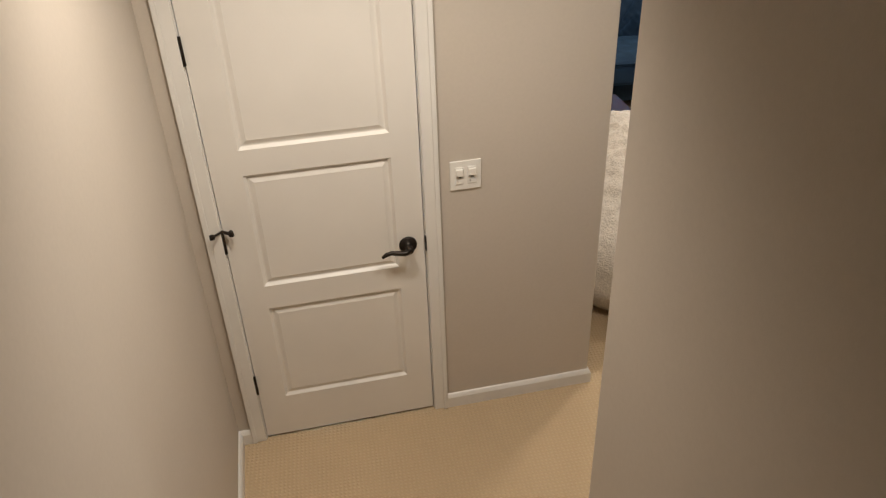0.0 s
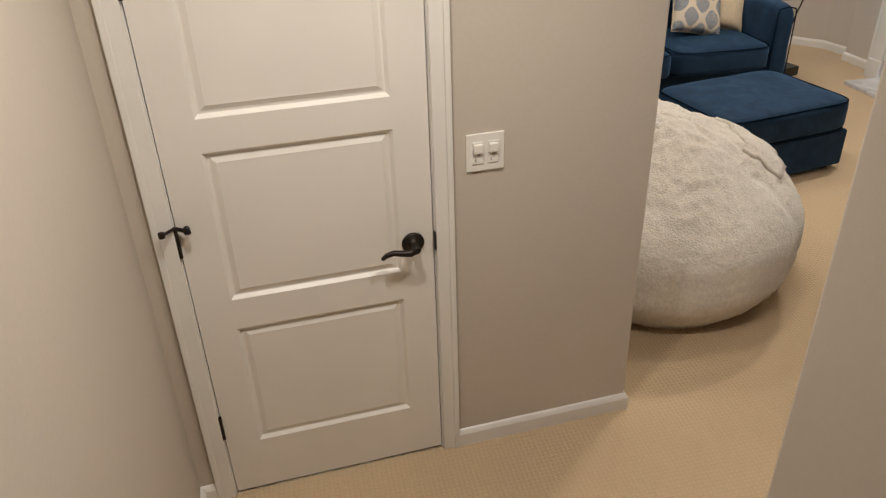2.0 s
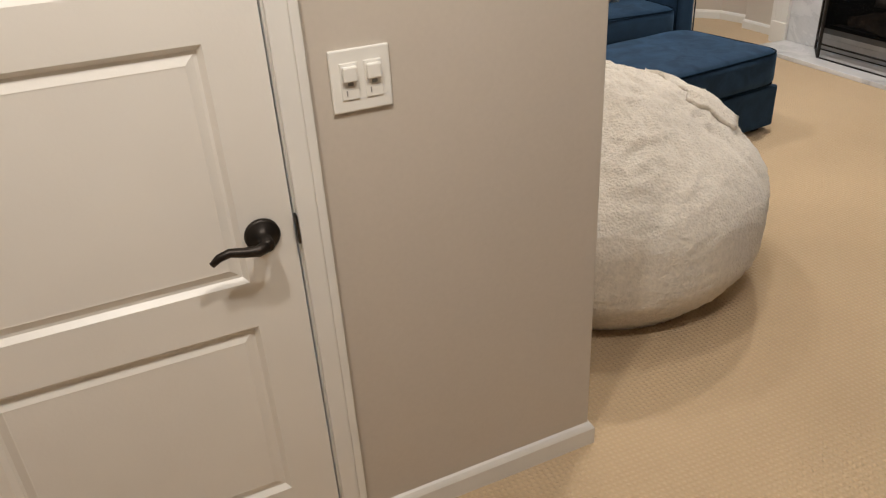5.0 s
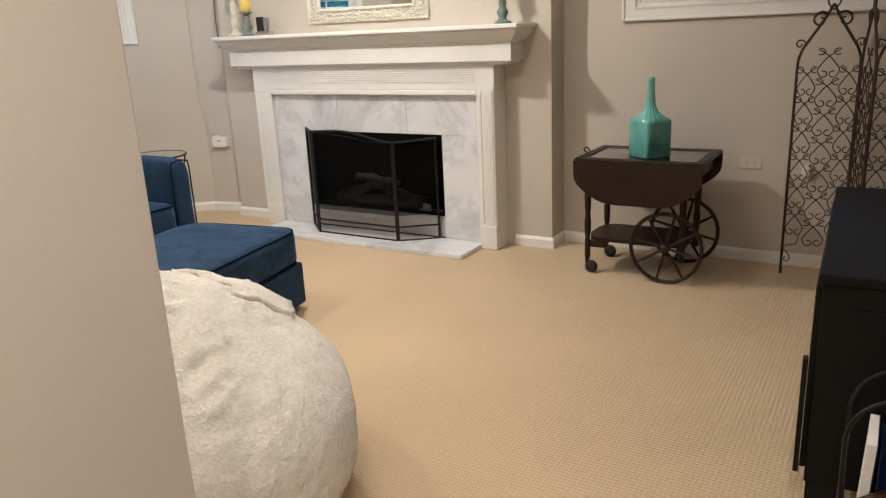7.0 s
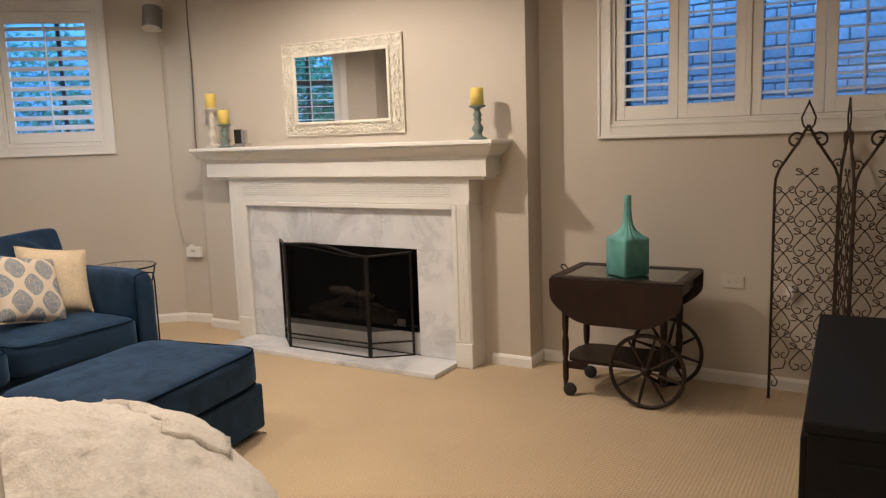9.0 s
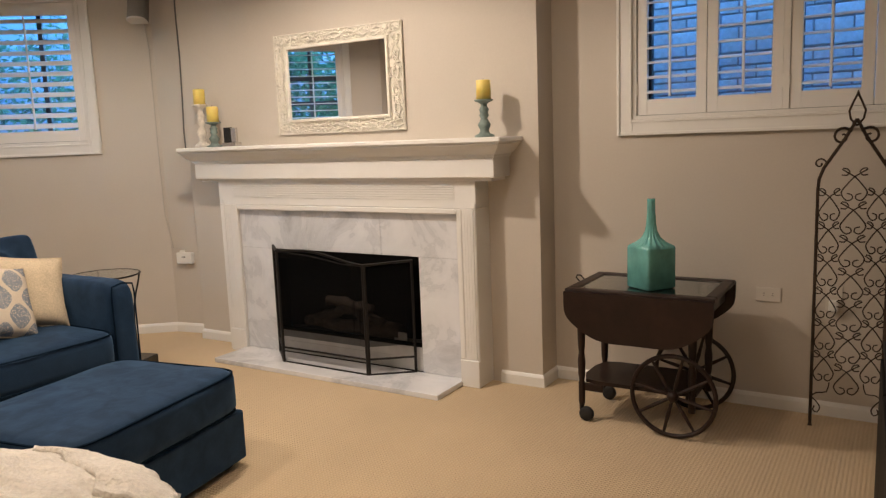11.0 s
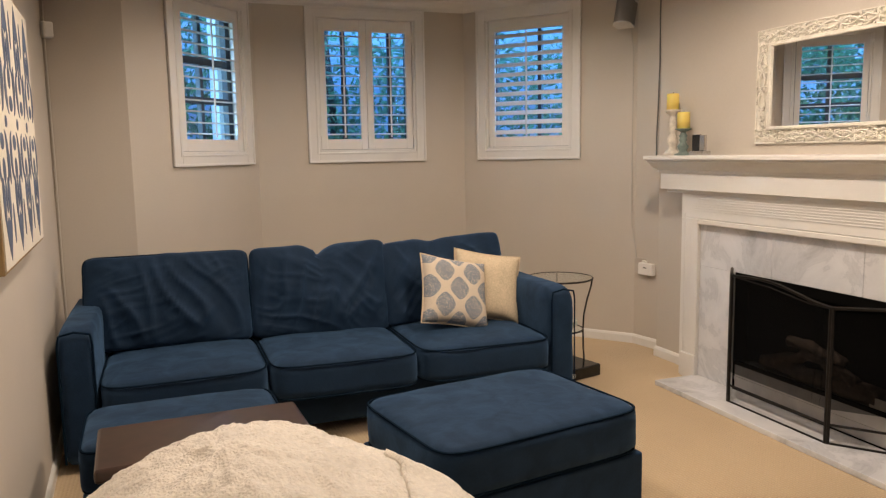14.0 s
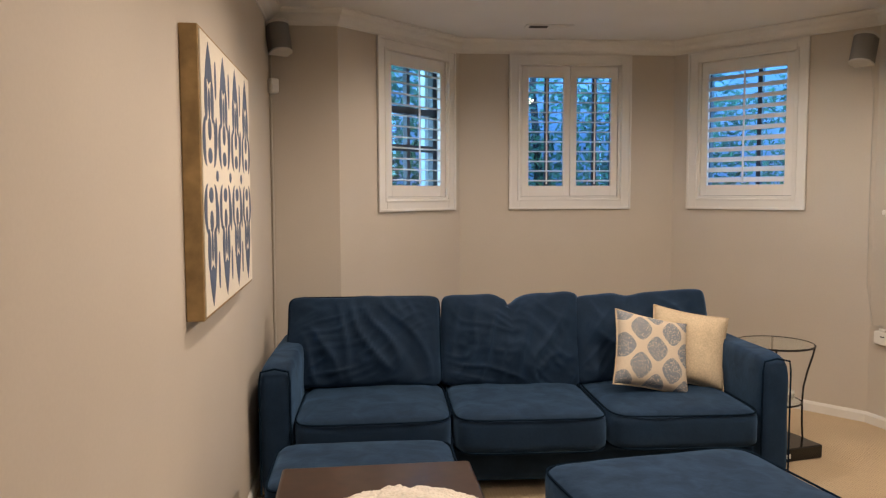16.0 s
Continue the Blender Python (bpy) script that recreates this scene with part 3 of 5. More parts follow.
structure(backdrop, "added pale blue backdrop wall imitating haze behind the hedge", "wall")
# pale siding return of the house beside the bay
siding = mat("pale_siding", (0.62, 0.64, 0.66), 0.6, wear=0.08, wear_scale=5)
sd = obj("wall_wing", box(3.29, 3.50, 8.19, 9.15, 0.9, 3.6), siding)
structure(sd, "pale painted wing wall outside the bay", "wall")
# well wall of painted brick close outside the wide window
brickm = mat("well_brick", (0.50, 0.54, 0.56), 0.85, grain=0.12, scale=40, wear=0.12, wear_scale=8, rand=0.16, bump=0.003, bump_scale=60)
mortar = mat("mortar", (0.34, 0.34, 0.35), 0.9, grain=0.1)
well = obj("wall_well", box(XW + 0.95, XW + 1.15, 1.2, 4.4, 0.9, 3.3), mortar)
structure(well, "pale brick wall of the light well outside the window", "wall")
wg = obj("ground_well", box(XW + 0.165, XW + 0.949, 1.2, 4.4, 0.9, 1.2), mortar)
structure(wg, "concrete floor of the light well", "ground")

# ---- fireplace ----
fp = thing("fireplace_mantel", 0, 0, 0, 0, "white painted wooden fireplace mantel with reeded frieze and stepped shelf", "mantel")
X_SUR, X_BR = 5.885, 6.075
ML, MR = 6.165, 4.205           # outer edges of the pilasters
IL, IR = 6.008, 4.312            # inner edges


def fbox(name, x0, x1, y0, y1, z0, z1, bevel=0.003, label="", material=None):
    return part(name, box(x0, x1, min(y0, y1), max(y0, y1), z0, z1, bevel, 1), material or trim_paint, fp, label)


fbox("shelf", 5.765, X_BR - 0.03, 3.99, 6.415, 1.352, 1.38, 0.006)
# stepped crown under the shelf, with returns at both ends
def crown_solid(prof, y0, y1, x_front):
    """prof: (inset from the shelf, z) downwards; the ends return like the front."""
    bm = bmesh.new()
    rings = []
    for ins, z in prof:
        rings.append([bm.verts.new(v) for v in ((X_BR - 0.03, y0 + ins, z), (x_front + ins, y0 + ins, z), (x_front + ins, y1 - ins, z), (X_BR - 0.03, y1 - ins, z))])
    for A, B in zip(rings, rings[1:]):
        for k in range(3):
            bm.faces.new((A[k], A[k + 1], B[k + 1], B[k]))
    bm.faces.new(rings[0])
    bm.faces.new(rings[-1][::-1])
    bmesh.ops.recalc_face_normals(bm, faces=bm.faces)
    return bm


part("crown", crown_solid([(0.014, 1.3515), (0.014, 1.342), (0.022, 1.338), (0.036, 1.318), (0.056, 1.300), (0.070, 1.290), (0.070, 1.280), (0.078, 1.278), (0.078, 1.270)], 3.99, 6.415, 5.765), trim_paint, fp)
part("header", crown_solid([(0.082, 1.269), (0.082, 1.172), (0.088, 1.168), (0.11, 1.166), (0.11, 1.150)], 3.99, 6.415, 5.765), trim_paint, fp)
# frieze with flutes
fbox("frieze", X_SUR, X_BR - 0.03, MR, ML, 1.0, 1.149)
for k in range(6):
    fbox("reed", X_SUR - 0.004, X_SUR - 0.0005, MR + 0.13, ML - 0.13, 1.048 + k * 0.014, 1.055 + k * 0.014, 0.001)
# pilasters with reeds and plinths
for y0, y1 in ((MR, IR), (IL, ML)):
    fbox("pilaster", X_SUR, X_BR - 0.03, y0, y1, 0.0, 0.9995)
    # a raised face board, a narrow bead at its outer edge, and a plinth
    lo, hi = (y0 + 0.016, y1 + 0.002) if y0 == MR else (y0 - 0.002, y1 - 0.062)
    fbox("face_board", X_SUR - 0.007, X_SUR - 0.0005, lo, hi, 0.156, 0.9995, 0.002)
    lo, hi = (y0 + 0.002, y0 + 0.010) if y0 == MR else (y1 - 0.046, y1 - 0.030)
    fbox("bead", X_SUR - 0.007, X_SUR - 0.0005, lo, hi, 0.156, 1.03, 0.003)
    lo, hi = (y0 - 0.002, y1 + 0.012) if y0 == MR else (y0 - 0.012, y1 - 0.03)
    for q in range(3):
        fy = (y0 + y1) / 2 + (q - 1) * 0.018
        fbox("flute", X_SUR - 0.0095, X_SUR - 0.0072, fy - 0.004, fy + 0.004, 0.19, 0.97, 0.001)
    fbox("plinth", X_SUR - 0.018, X_SUR - 0.0005, lo, hi, 0.0, 0.155, 0.004)
# inner bolection frame
for y0, y1 in ((IR - 0.022, IR + 0.012), (IL - 0.012, IL + 0.022)):
    fbox("inner_trim", X_SUR - 0.013, X_SUR - 0.0008, y0, y1, 0.156, 1.0, 0.005)
fbox("inner_trim", X_SUR - 0.0135, X_SUR - 0.0008, IR + 0.0125, IL - 0.0125, 0.968, 1.0, 0.005)

# marble slabs round the opening
XM = 5.905
OL, OR, OZ = 5.70, 4.60, 0.715
sur = thing("marble_surround", 0, 0, 0, 0, "grey-veined white marble slabs round the firebox", "surround")
for y0, y1, z0, z1 in ((IR + 0.001, OR, 0.032, OZ), (OL, IL - 0.001, 0.032, OZ), (IR + 0.001, 4.86, OZ + 0.001, 0.969), (4.861, 5.43, OZ + 0.001, 0.969), (5.431, IL - 0.001, OZ + 0.001, 0.969)):
    part("slab", box(XM, XM + 0.03, y0 + 0.0005, y1 - 0.0005, z0, z1, 0.001, 1), marble, sur)
hearth = obj("hearth", box(5.60, XM + 0.1, 4.315, 6.015, 0.0, 0.03, 0.004), marble)
tagged(hearth, "low white marble hearth slab on the carpet", "hearth")
# firebox
soot = mat("firebox_black", (0.003, 0.0028, 0.0026), 0.9, spec=0.06, wear=0.3, wear_scale=8)
steel = mat("brushed_steel", (0.55, 0.54, 0.53), 0.5, metal=0.25, wear=0.1, wear_scale=12)
logm = mat("ceramic_log", (0.075, 0.052, 0.038), 0.9, grain=0.4, scale=30, bump=0.006, bump_scale=50)
ember = mat("lava_gravel", (0.09, 0.08, 0.07), 0.9, grain=0.4, scale=80, bump=0.004, bump_scale=120)
fb = thing("gas_fireplace", 0, 0, 0, 0, "black gas firebox insert with ceramic logs and steel louvre", "fireplace")
bm = bmesh.new()
XB = 6.003
add_box(bm, XB, XB + 0.015, OR, OL, 0.031, OZ)
add_box(bm, XM + 0.001, XB, OR - 0.012, OR, 0.031, OZ)
add_box(bm, XM + 0.001, XB, OL, OL + 0.012, 0.031, OZ)
add_box(bm, XM + 0.001, XB, OR - 0.012, OL + 0.012, OZ, OZ + 0.01)
add_box(bm, XM + 0.001, XB, OR, OL, 0.016, 0.031)
part("firebox", bm, soot, fb)
part("louvre_panel", box(XM + 0.012, XM + 0.02, OR + 0.004, OL - 0.004, 0.034, 0.178), steel, fb, "brushed steel lower panel")
part("louvre_panel", box(XM + 0.006, XM + 0.012, OR + 0.004, OL - 0.004, 0.088, 0.108), steel, fb, "brushed steel lower panel")
part("front_frame", box(XM + 0.004, XM + 0.02, OR + 0.002, OL - 0.002, 0.179, 0.20), soot, fb)
part("front_frame", box(XM + 0.004, XM + 0.02, OR + 0.002, OL - 0.002, 0.66, OZ - 0.002), soot, fb)
part("burner_tray", box(XM + 0.03, XB - 0.01, OR + 0.06, OL - 0.06, 0.16, 0.20), ember, fb, "tray of lava gravel")
rnd = random.Random(5)
for (xa, ya, za, xb, yb, zb, r) in ((6.08, 4.78, 0.24, 6.12, 5.52, 0.25, 0.045), (6.00, 4.86, 0.235, 6.02, 5.36, 0.24, 0.036), (6.0, 4.9, 0.28, 6.12, 5.2, 0.36, 0.034), (6.02, 5.42, 0.27, 6.13, 5.12, 0.37, 0.036), (6.05, 4.98, 0.36, 6.1, 5.34, 0.40, 0.032)):
    xa, xb = 5.945 + (xa - 6.0) * 0.15, 5.945 + (xb - 6.0) * 0.15
    pts, rr = [], []
    for i in range(9):
        f = i / 8
        pts.append((xa + (xb - xa) * f + rnd.uniform(-.008, .008), ya + (yb - ya) * f, za + (zb - za) * f + rnd.uniform(-.01, .01)))
        rr.append(r * rnd.uniform(0.8, 1.15))
    part("log", tube(pts, rr, 9), logm, fb, "brown ceramic log", True)
part("gas_key", box(XM + 0.02, XM + 0.024, 4.72, 4.81, 0.2, 0.25), steel, fb)

# folding screen of black mesh
def mesh_material():
    m = bpy.data.materials.new("fire_mesh")
    m.use_nodes = True
    nd, ln, b = nodes_of(m)
    b.inputs["Base Color"].default_value = (0.005, 0.005, 0.005, 1)
    b.inputs["Roughness"].default_value = 0.85
    b.inputs["Specular IOR Level"].default_value = 0.1
    b.inputs["Alpha"].default_value = 0.72
    return m


firemesh = mesh_material()
scr = thing("fireplace_screen", 0, 0, 0, 0, "black folding fireplace screen with arched top", "screen")
SCR = [(5.893, 5.715), (5.727, 5.53), (5.724, 4.862), (5.897, 4.638)]
for k in range(3):
    (xa, ya), (xb, yb) = SCR[k], SCR[k + 1]
    A, B = Vector((xa, ya, 0)), Vector((xb, yb, 0))
    L = (B - A).length
    d = (B - A) / L
    def P(s, z):
        return (A.x + d.x * s, A.y + d.y * s, z)
    def top(s):
        # the arch runs over all three leaves
        f = {0: 0.0, 1: s / L, 2: 1.0}[k]
        return (0.735 if k == 0 else 0.735 - 0.055 * (0.5 - 0.5 * math.cos(math.pi * max(0.0, min(1.0, (f - 0.3) / 0.7)))) + 0.012 * math.sin(math.pi * f) if k == 1 else 0.68 + 0.015 * s / L)
    n = 14
    arch = [P(L * i / n, top(L * i / n)) for i in range(n + 1)]
    fr = bmesh.new()
    add_tube(fr, [P(0.0, 0.034), P(L, 0.034)], 0.006, 6)
    add_tube(fr, [P(0.006, 0.031), P(0.006, top(0) + 0.006)], 0.0085, 6)
    add_tube(fr, [P(L - 0.006, 0.031), P(L - 0.006, top(L) + 0.006)], 0.0085, 6)
    add_tube(fr, arch, 0.009, 6)
    add_tube(fr, [P(0, 0.125), P(L, 0.125)], 0.0065, 6)
    if k == 1:
        add_tube(fr, [P(L * i / n, top(L * i / n) - 0.03 * math.sin(math.pi * i / n)) for i in range(n + 1)], 0.004, 6)
    part("leaf_frame", fr, black_iron, scr)
    ms = bmesh.new()
    lo = [ms.verts.new(P(L * i / n, 0.20)) for i in range(n + 1)]
    hi = [ms.verts.new(p) for p in arch]
    for i in range(n):
        ms.faces.new((lo[i], lo[i + 1], hi[i + 1], hi[i]))
    r = bmesh.ops.solidify(ms, geom=ms.faces[:], thickness=0.0015)
    part("mesh_panel", ms, firemesh, scr, "fine black wire mesh")

# ---- soft furniture ----
def velvet_material(name, colour, sheen=0.6):
    m = mat(name, colour, 0.75, wear=0.16, wear_scale=7, grain=0.12, scale=160, bump=0.0012, bump_scale=35, sheen=sheen, spec=0.12)
    nd, ln, b = nodes_of(m)
    b.inputs["Sheen Tint"].default_value = (0.21, 0.41, 0.72, 1)
    # brushed nap: the pile lies differently in soft patches
    co = nd.new("ShaderNodeTexCoord")
    n = nd.new("ShaderNodeTexNoise")
    n.inputs["Scale"].default_value, n.inputs["Detail"].default_value, n.inputs["Distortion"].default_value = 9.0, 5.0, 0.8
    ln.new(co.outputs["Object"], n.inputs["Vector"])
    r = nd.new("ShaderNodeMapRange")
    r.inputs["From Min"].default_value, r.inputs["From Max"].default_value = 0.35, 0.68
    r.inputs["To Min"].default_value, r.inputs["To Max"].default_value = sheen * 0.7, sheen * 1.4
    ln.new(n.outputs["Fac"], r.inputs["Value"])
    ln.new(r.outputs[0], b.inputs["Sheen Weight"])
    return m


velvet = velvet_material("blue_velvet", (0.0085, 0.0215, 0.046), 0.36)
piping = mat("dark_piping", (0.004, 0.012, 0.025), 0.95, grain=0.1, spec=0.05)
walnut = mat("dark_walnut", (0.034, 0.014, 0.009), 0.3, grain=0.25, scale=25, wear=0.2, wear_scale=4, coat=0.3)
black_wood = mat("black_wood", (0.005, 0.0045, 0.004), 0.62, grain=0.2, wear=0.2, wear_scale=6, spec=0.2)


def pillow_mesh(w, d, h, k=5.0, puff=0.0, nx=20, ny=20, nz=6, wrinkle=0.0, freq=3.0, seed=0, kz=None):
    """A stuffed block centred at the origin: a rounded box, fuller in its middle, with soft folds."""
    bm = bmesh.new()
    bmesh.ops.create_grid(bm, x_segments=1, y_segments=1, size=0.0001)
    bm.clear()
    idx = {}

    def vert(i, j, l):
        key = (i, j, l)
        if key not in idx:
            x, y, z = 2 * i / nx - 1, 2 * j / ny - 1, 2 * l / nz - 1
            x, y, z = [math.copysign(abs(c) ** 0.85, c) for c in (x, y, z)]
            n = (abs(x) ** k + abs(y) ** k + abs(z) ** k) ** (1 / k)
            mx = max(abs(x), abs(y), abs(z))
            f = mx / n
            p = Vector((x * f * w / 2, y * f * d / 2, z * f * h / 2))
            p.z += math.copysign(puff, z) * (1 - x * x) * (1 - y * y) * abs(z)
            if wrinkle:
                q = Vector((p.x * freq + seed, p.y * freq, p.z * freq))
                p += wrinkle * noise.noise_vector(q) + wrinkle * 0.5 * noise.noise_vector(q * 2.3)
            idx[key] = bm.verts.new(p)
        return idx[key]

    for i in range(nx):
        for j in range(ny):
            bm.faces.new((vert(i, j, 0), vert(i, j + 1, 0), vert(i + 1, j + 1, 0), vert(i + 1, j, 0)))
            bm.faces.new((vert(i, j, nz), vert(i + 1, j, nz), vert(i + 1, j + 1, nz), vert(i, j + 1, nz)))
    for i in range(nx):
        for l in range(nz):
            bm.faces.new((vert(i, 0, l), vert(i + 1, 0, l), vert(i + 1, 0, l + 1), vert(i, 0, l + 1)))
            bm.faces.new((vert(i, ny, l), vert(i, ny, l + 1), vert(i + 1, ny, l + 1), vert(i + 1, ny, l)))
    for j in range(ny):
        for l in range(nz):
            bm.faces.new((vert(0, j, l), vert(0, j, l + 1), vert(0, j + 1, l + 1), vert(0, j + 1, l)))
            bm.faces.new((vert(nx, j, l), vert(nx, j + 1, l), vert(nx, j + 1, l + 1), vert(nx, j, l + 1)))
    bmesh.ops.recalc_face_normals(bm, faces=bm.faces)
    return bm


def cord_loop(w, d, z, r=0.006, k=7.0, n=64):
    pts = []
    for i in range(n):
        t = 2 * math.pi * i / n
        c, s = math.cos(t), math.sin(t)
        x = math.copysign(abs(c) ** (2 / k), c) * w / 2
        y = math.copysign(abs(s) ** (2 / k), s) * d / 2
        pts.append((x, y, z))
    return tube(pts, r, 6, closed=True)


def moved(bm, m):
    bmesh.ops.transform(bm, matrix=m, verts=bm.verts)
    return bm


# sofa
SX0, SX1 = 2.38, 4.985
sofa = thing("sofa", 0, 0, 0, 0, "long dark blue velvet three-seat sofa with loose back cushions", "sofa")
YF = 5.90
part("base", moved(pillow_mesh(SX1 - SX0 - 0.06, 0.90, 0.22, 14, nx=24, ny=8, nz=4, wrinkle=0.004, freq=4), Matrix.Translation(((SX0 + SX1) / 2, 6.42, 0.165))), velvet, sofa, "", True)
part("back", moved(pillow_mesh(SX1 - SX0 - 0.1, 0.20, 0.62, 10, nx=24, ny=4, nz=8, wrinkle=0.006, freq=4), Matrix.Translation(((SX0 + SX1) / 2, 6.79, 0.43))), velvet, sofa, "", True)
for cx in (SX0 + 0.078, SX1 - 0.078):
    part("arm", moved(pillow_mesh(0.156, 1.0, 0.645, 9, nx=8, ny=20, nz=14, wrinkle=0.004, freq=5, seed=cx), Matrix.Translation((cx, 6.40, 0.345))), velvet, sofa, "", True)
    part("arm_piping", tube([(cx + sx * 0.071, YF + 0.006, z) for sx, z in [(-1, 0.06), (-1, 0.35), (-1, 0.6), (-0.9, 0.648), (0, 0.662), (0.9, 0.648), (1, 0.6), (1, 0.35), (1, 0.06)]], 0.005, 6), piping, sofa, "dark piping")
inner0, inner1 = SX0 + 0.158, SX1 - 0.158
cw = (inner1 - inner0) / 3
for k in range(3):
    cx = inner0 + cw * (k + 0.5)
    m = Matrix.Translation((cx, 6.215, 0.322)) @ Matrix.Rotation(radians((-0.6, 0.4, 0.5)[k]), 4, "Y")
    sc = part("seat_cushion", moved(pillow_mesh(cw - 0.006, 0.745, 0.20, 8, puff=0.014, nx=24, ny=20, nz=6, wrinkle=0.006, freq=4, seed=k * 7.1), m), velvet, sofa, "", True)
    part("piping", moved(cord_loop(cw - 0.012, 0.745, 0.084, 0.0045), m), piping, sc)
    part("piping", moved(cord_loop(cw - 0.012, 0.745, -0.078, 0.0045), m), piping, sc)
for k, (hh, lean, dz, twist) in enumerate(((0.50, 17, 0.0, 0), (0.52, 15, 0.0, 2.0), (0.50, 18, 0.005, -2.5))):
    cx = inner0 + cw * (k + 0.5) + (-0.055, 0, 0.0)[k]
    bw = cw + (0.085, 0.02, 0.03)[k]
    m = Matrix.Translation((cx, 6.585, 0.648 + dz)) @ Matrix.Rotation(radians(twist), 4, "Y") @ Matrix.Rotation(radians(90 - lean), 4, "X")
    bm = pillow_mesh(bw, hh, 0.15, 16, puff=0.05, nx=64, ny=52, nz=6, wrinkle=0.008, freq=5.0, seed=k * 3.7)
    for v in bm.verts:
        x, y = v.co.x, v.co.y
        front = 1.0 if v.co.z > 0 else 0.15
        # slack creases: ridges drawn diagonally across the cover, deeper towards the bottom
        a = (0.5, -0.35, 0.75)[k] + 0.5 * noise.noise(Vector((x * 2, y * 2, k * 9.1)))
        u, w_ = x * math.cos(a) + y * math.sin(a), -x * math.sin(a) + y * math.cos(a)
        edge = max(0.0, 1 - (2 * abs(x) / cw) ** 6) * max(0.0, 1 - (2 * abs(y) / hh) ** 6)
        ridge = 1 - abs(noise.noise(Vector((u * 9.5, w_ * 2.6, k * 5.3))) * 2.4)
        ridge2 = 1 - abs(noise.noise(Vector((u * 4.0 + 9, w_ * 16, k * 2.9))) * 2.4)
        v.co.z += front * edge * (0.048 * max(0, ridge) ** 1.5 * (0.55 - 0.6 * y / hh) + 0.026 * max(0, ridge2) ** 2 * (0.5 - 0.7 * y / hh) - 0.012)
        tip = max(0.0, y / hh + 0.3)
        if k == 1:
            v.co.y -= 0.075 * math.exp(-((x + 0.02) / 0.06) ** 2) * tip * (1 if x > -0.02 else 0.6)
            v.co.y += 0.05 * (x / cw) * tip
            v.co.z -= 0.04 * math.exp(-((x + 0.02 - 0.25 * y) / 0.05) ** 2) * tip
        if k == 2:
            v.co.y -= 0.018 * math.exp(-((x + 0.06) / 0.06) ** 2) * tip
    bc = part("back_cushion", moved(bm, m), velvet, sofa, "", True)
    part("piping", moved(cord_loop(bw - 0.008, hh - 0.004, 0.058, 0.0045, 14), m), piping, bc) if k == 0 else None
for x in (SX0 + 0.12, SX1 - 0.12):
    for y in (5.99, 6.8):
        part("foot", box(x - 0.03, x + 0.03, y - 0.03, y + 0.03, 0.0, 0.07), black_wood, sofa)


def ottoman(name, x, y, rz, w, d, top, label):
    t = thing(name, x, y, 0, rz, label, "ottoman")
    part("base", box(-w / 2 + 0.008, w / 2 - 0.008, -d / 2 + 0.008, d / 2 - 0.008, 0.03, 0.25, 0.012, 3), velvet, t)
    hc = top - 0.245
    c = part("cushion", moved(pillow_mesh(w, d, hc, 9, puff=0.012, nx=24, ny=22, nz=6, wrinkle=0.004, freq=4, seed=x), Matrix.Translation((0, 0, 0.245 + hc / 2 - 0.004))), velvet, t, "", True)
    part("piping", moved(cord_loop(w - 0.012, d - 0.012, top - 0.022, 0.005, 9), Matrix.Identity(4)), piping, c)
    part("piping", moved(cord_loop(w - 0.012, d - 0.012, 0.262, 0.005, 9), Matrix.Identity(4)), piping, c)
    for sx in (-1, 1):
        for sy in (-1, 1):
            part("foot", box(sx * (w / 2 - 0.08) - 0.025, sx * (w / 2 - 0.08) + 0.025, sy * (d / 2 - 0.08) - 0.025, sy * (d / 2 - 0.08) + 0.025, 0, 0.035), black_wood, t)
    return t


ottoman("ottoman", 4.07, 4.925, 9.7, 0.91, 0.70, 0.445, "dark blue velvet ottoman with piped cushion on the carpet")
ottoman("footstool", 2.895, 5.31, 1.5, 0.74, 0.52, 0.43, "dark blue velvet footstool in front of the sofa")

# wooden table between beanbag and footstool
tb = thing("side_table", 2.955, 4.862, 0, 2.5, "dark brown polished wooden table beside the beanbag", "table")
part("tabletop", box(-0.34, 0.34, -0.20, 0.20, 0.455, 0.50, 0.012, 3), walnut, tb)
part("apron", box(-0.32, 0.32, -0.18, 0.18, 0.36, 0.454, 0.004), walnut, tb)
for sx in (-1, 1):
    for sy in (-1, 1):
        part("leg", box(sx * 0.29 - 0.03, sx * 0.29 + 0.03, sy * 0.15 - 0.03, sy * 0.15 + 0.03, 0, 0.36, 0.004), walnut, tb)

# beanbag
def fur_material():
    m = mat("white_fur", (0.74, 0.68, 0.59), 0.95, wear=0.06, wear_scale=6, grain=0.10, scale=70, sheen=0.4, spec=0.1)
    nd, ln, b = nodes_of(m)
    co = nd.new("ShaderNodeTexCoord")
    v = nd.new("ShaderNodeTexVoronoi")
    v.inputs["Scale"].default_value = 110
    n = nd.new("ShaderNodeTexNoise")
    n.inputs["Scale"].default_value, n.inputs["Detail"].default_value = 190, 6
    ln.new(co.outputs["Object"], v.inputs["Vector"])
    ln.new(co.outputs["Object"], n.inputs["Vector"])
    ad = nd.new("ShaderNodeMath")
    ad.operation = "ADD"
    ln.new(v.outputs["Distance"], ad.inputs[0])
    ln.new(n.outputs["Fac"], ad.inputs[1])
    bp = nd.new("ShaderNodeBump")
    bp.inputs["Strength"].default_value, bp.inputs["Distance"].default_value = 0.7, 0.005
    ln.new(ad.outputs[0], bp.inputs["Height"])
    ln.new(bp.outputs[0], b.inputs["Normal"])
    return m


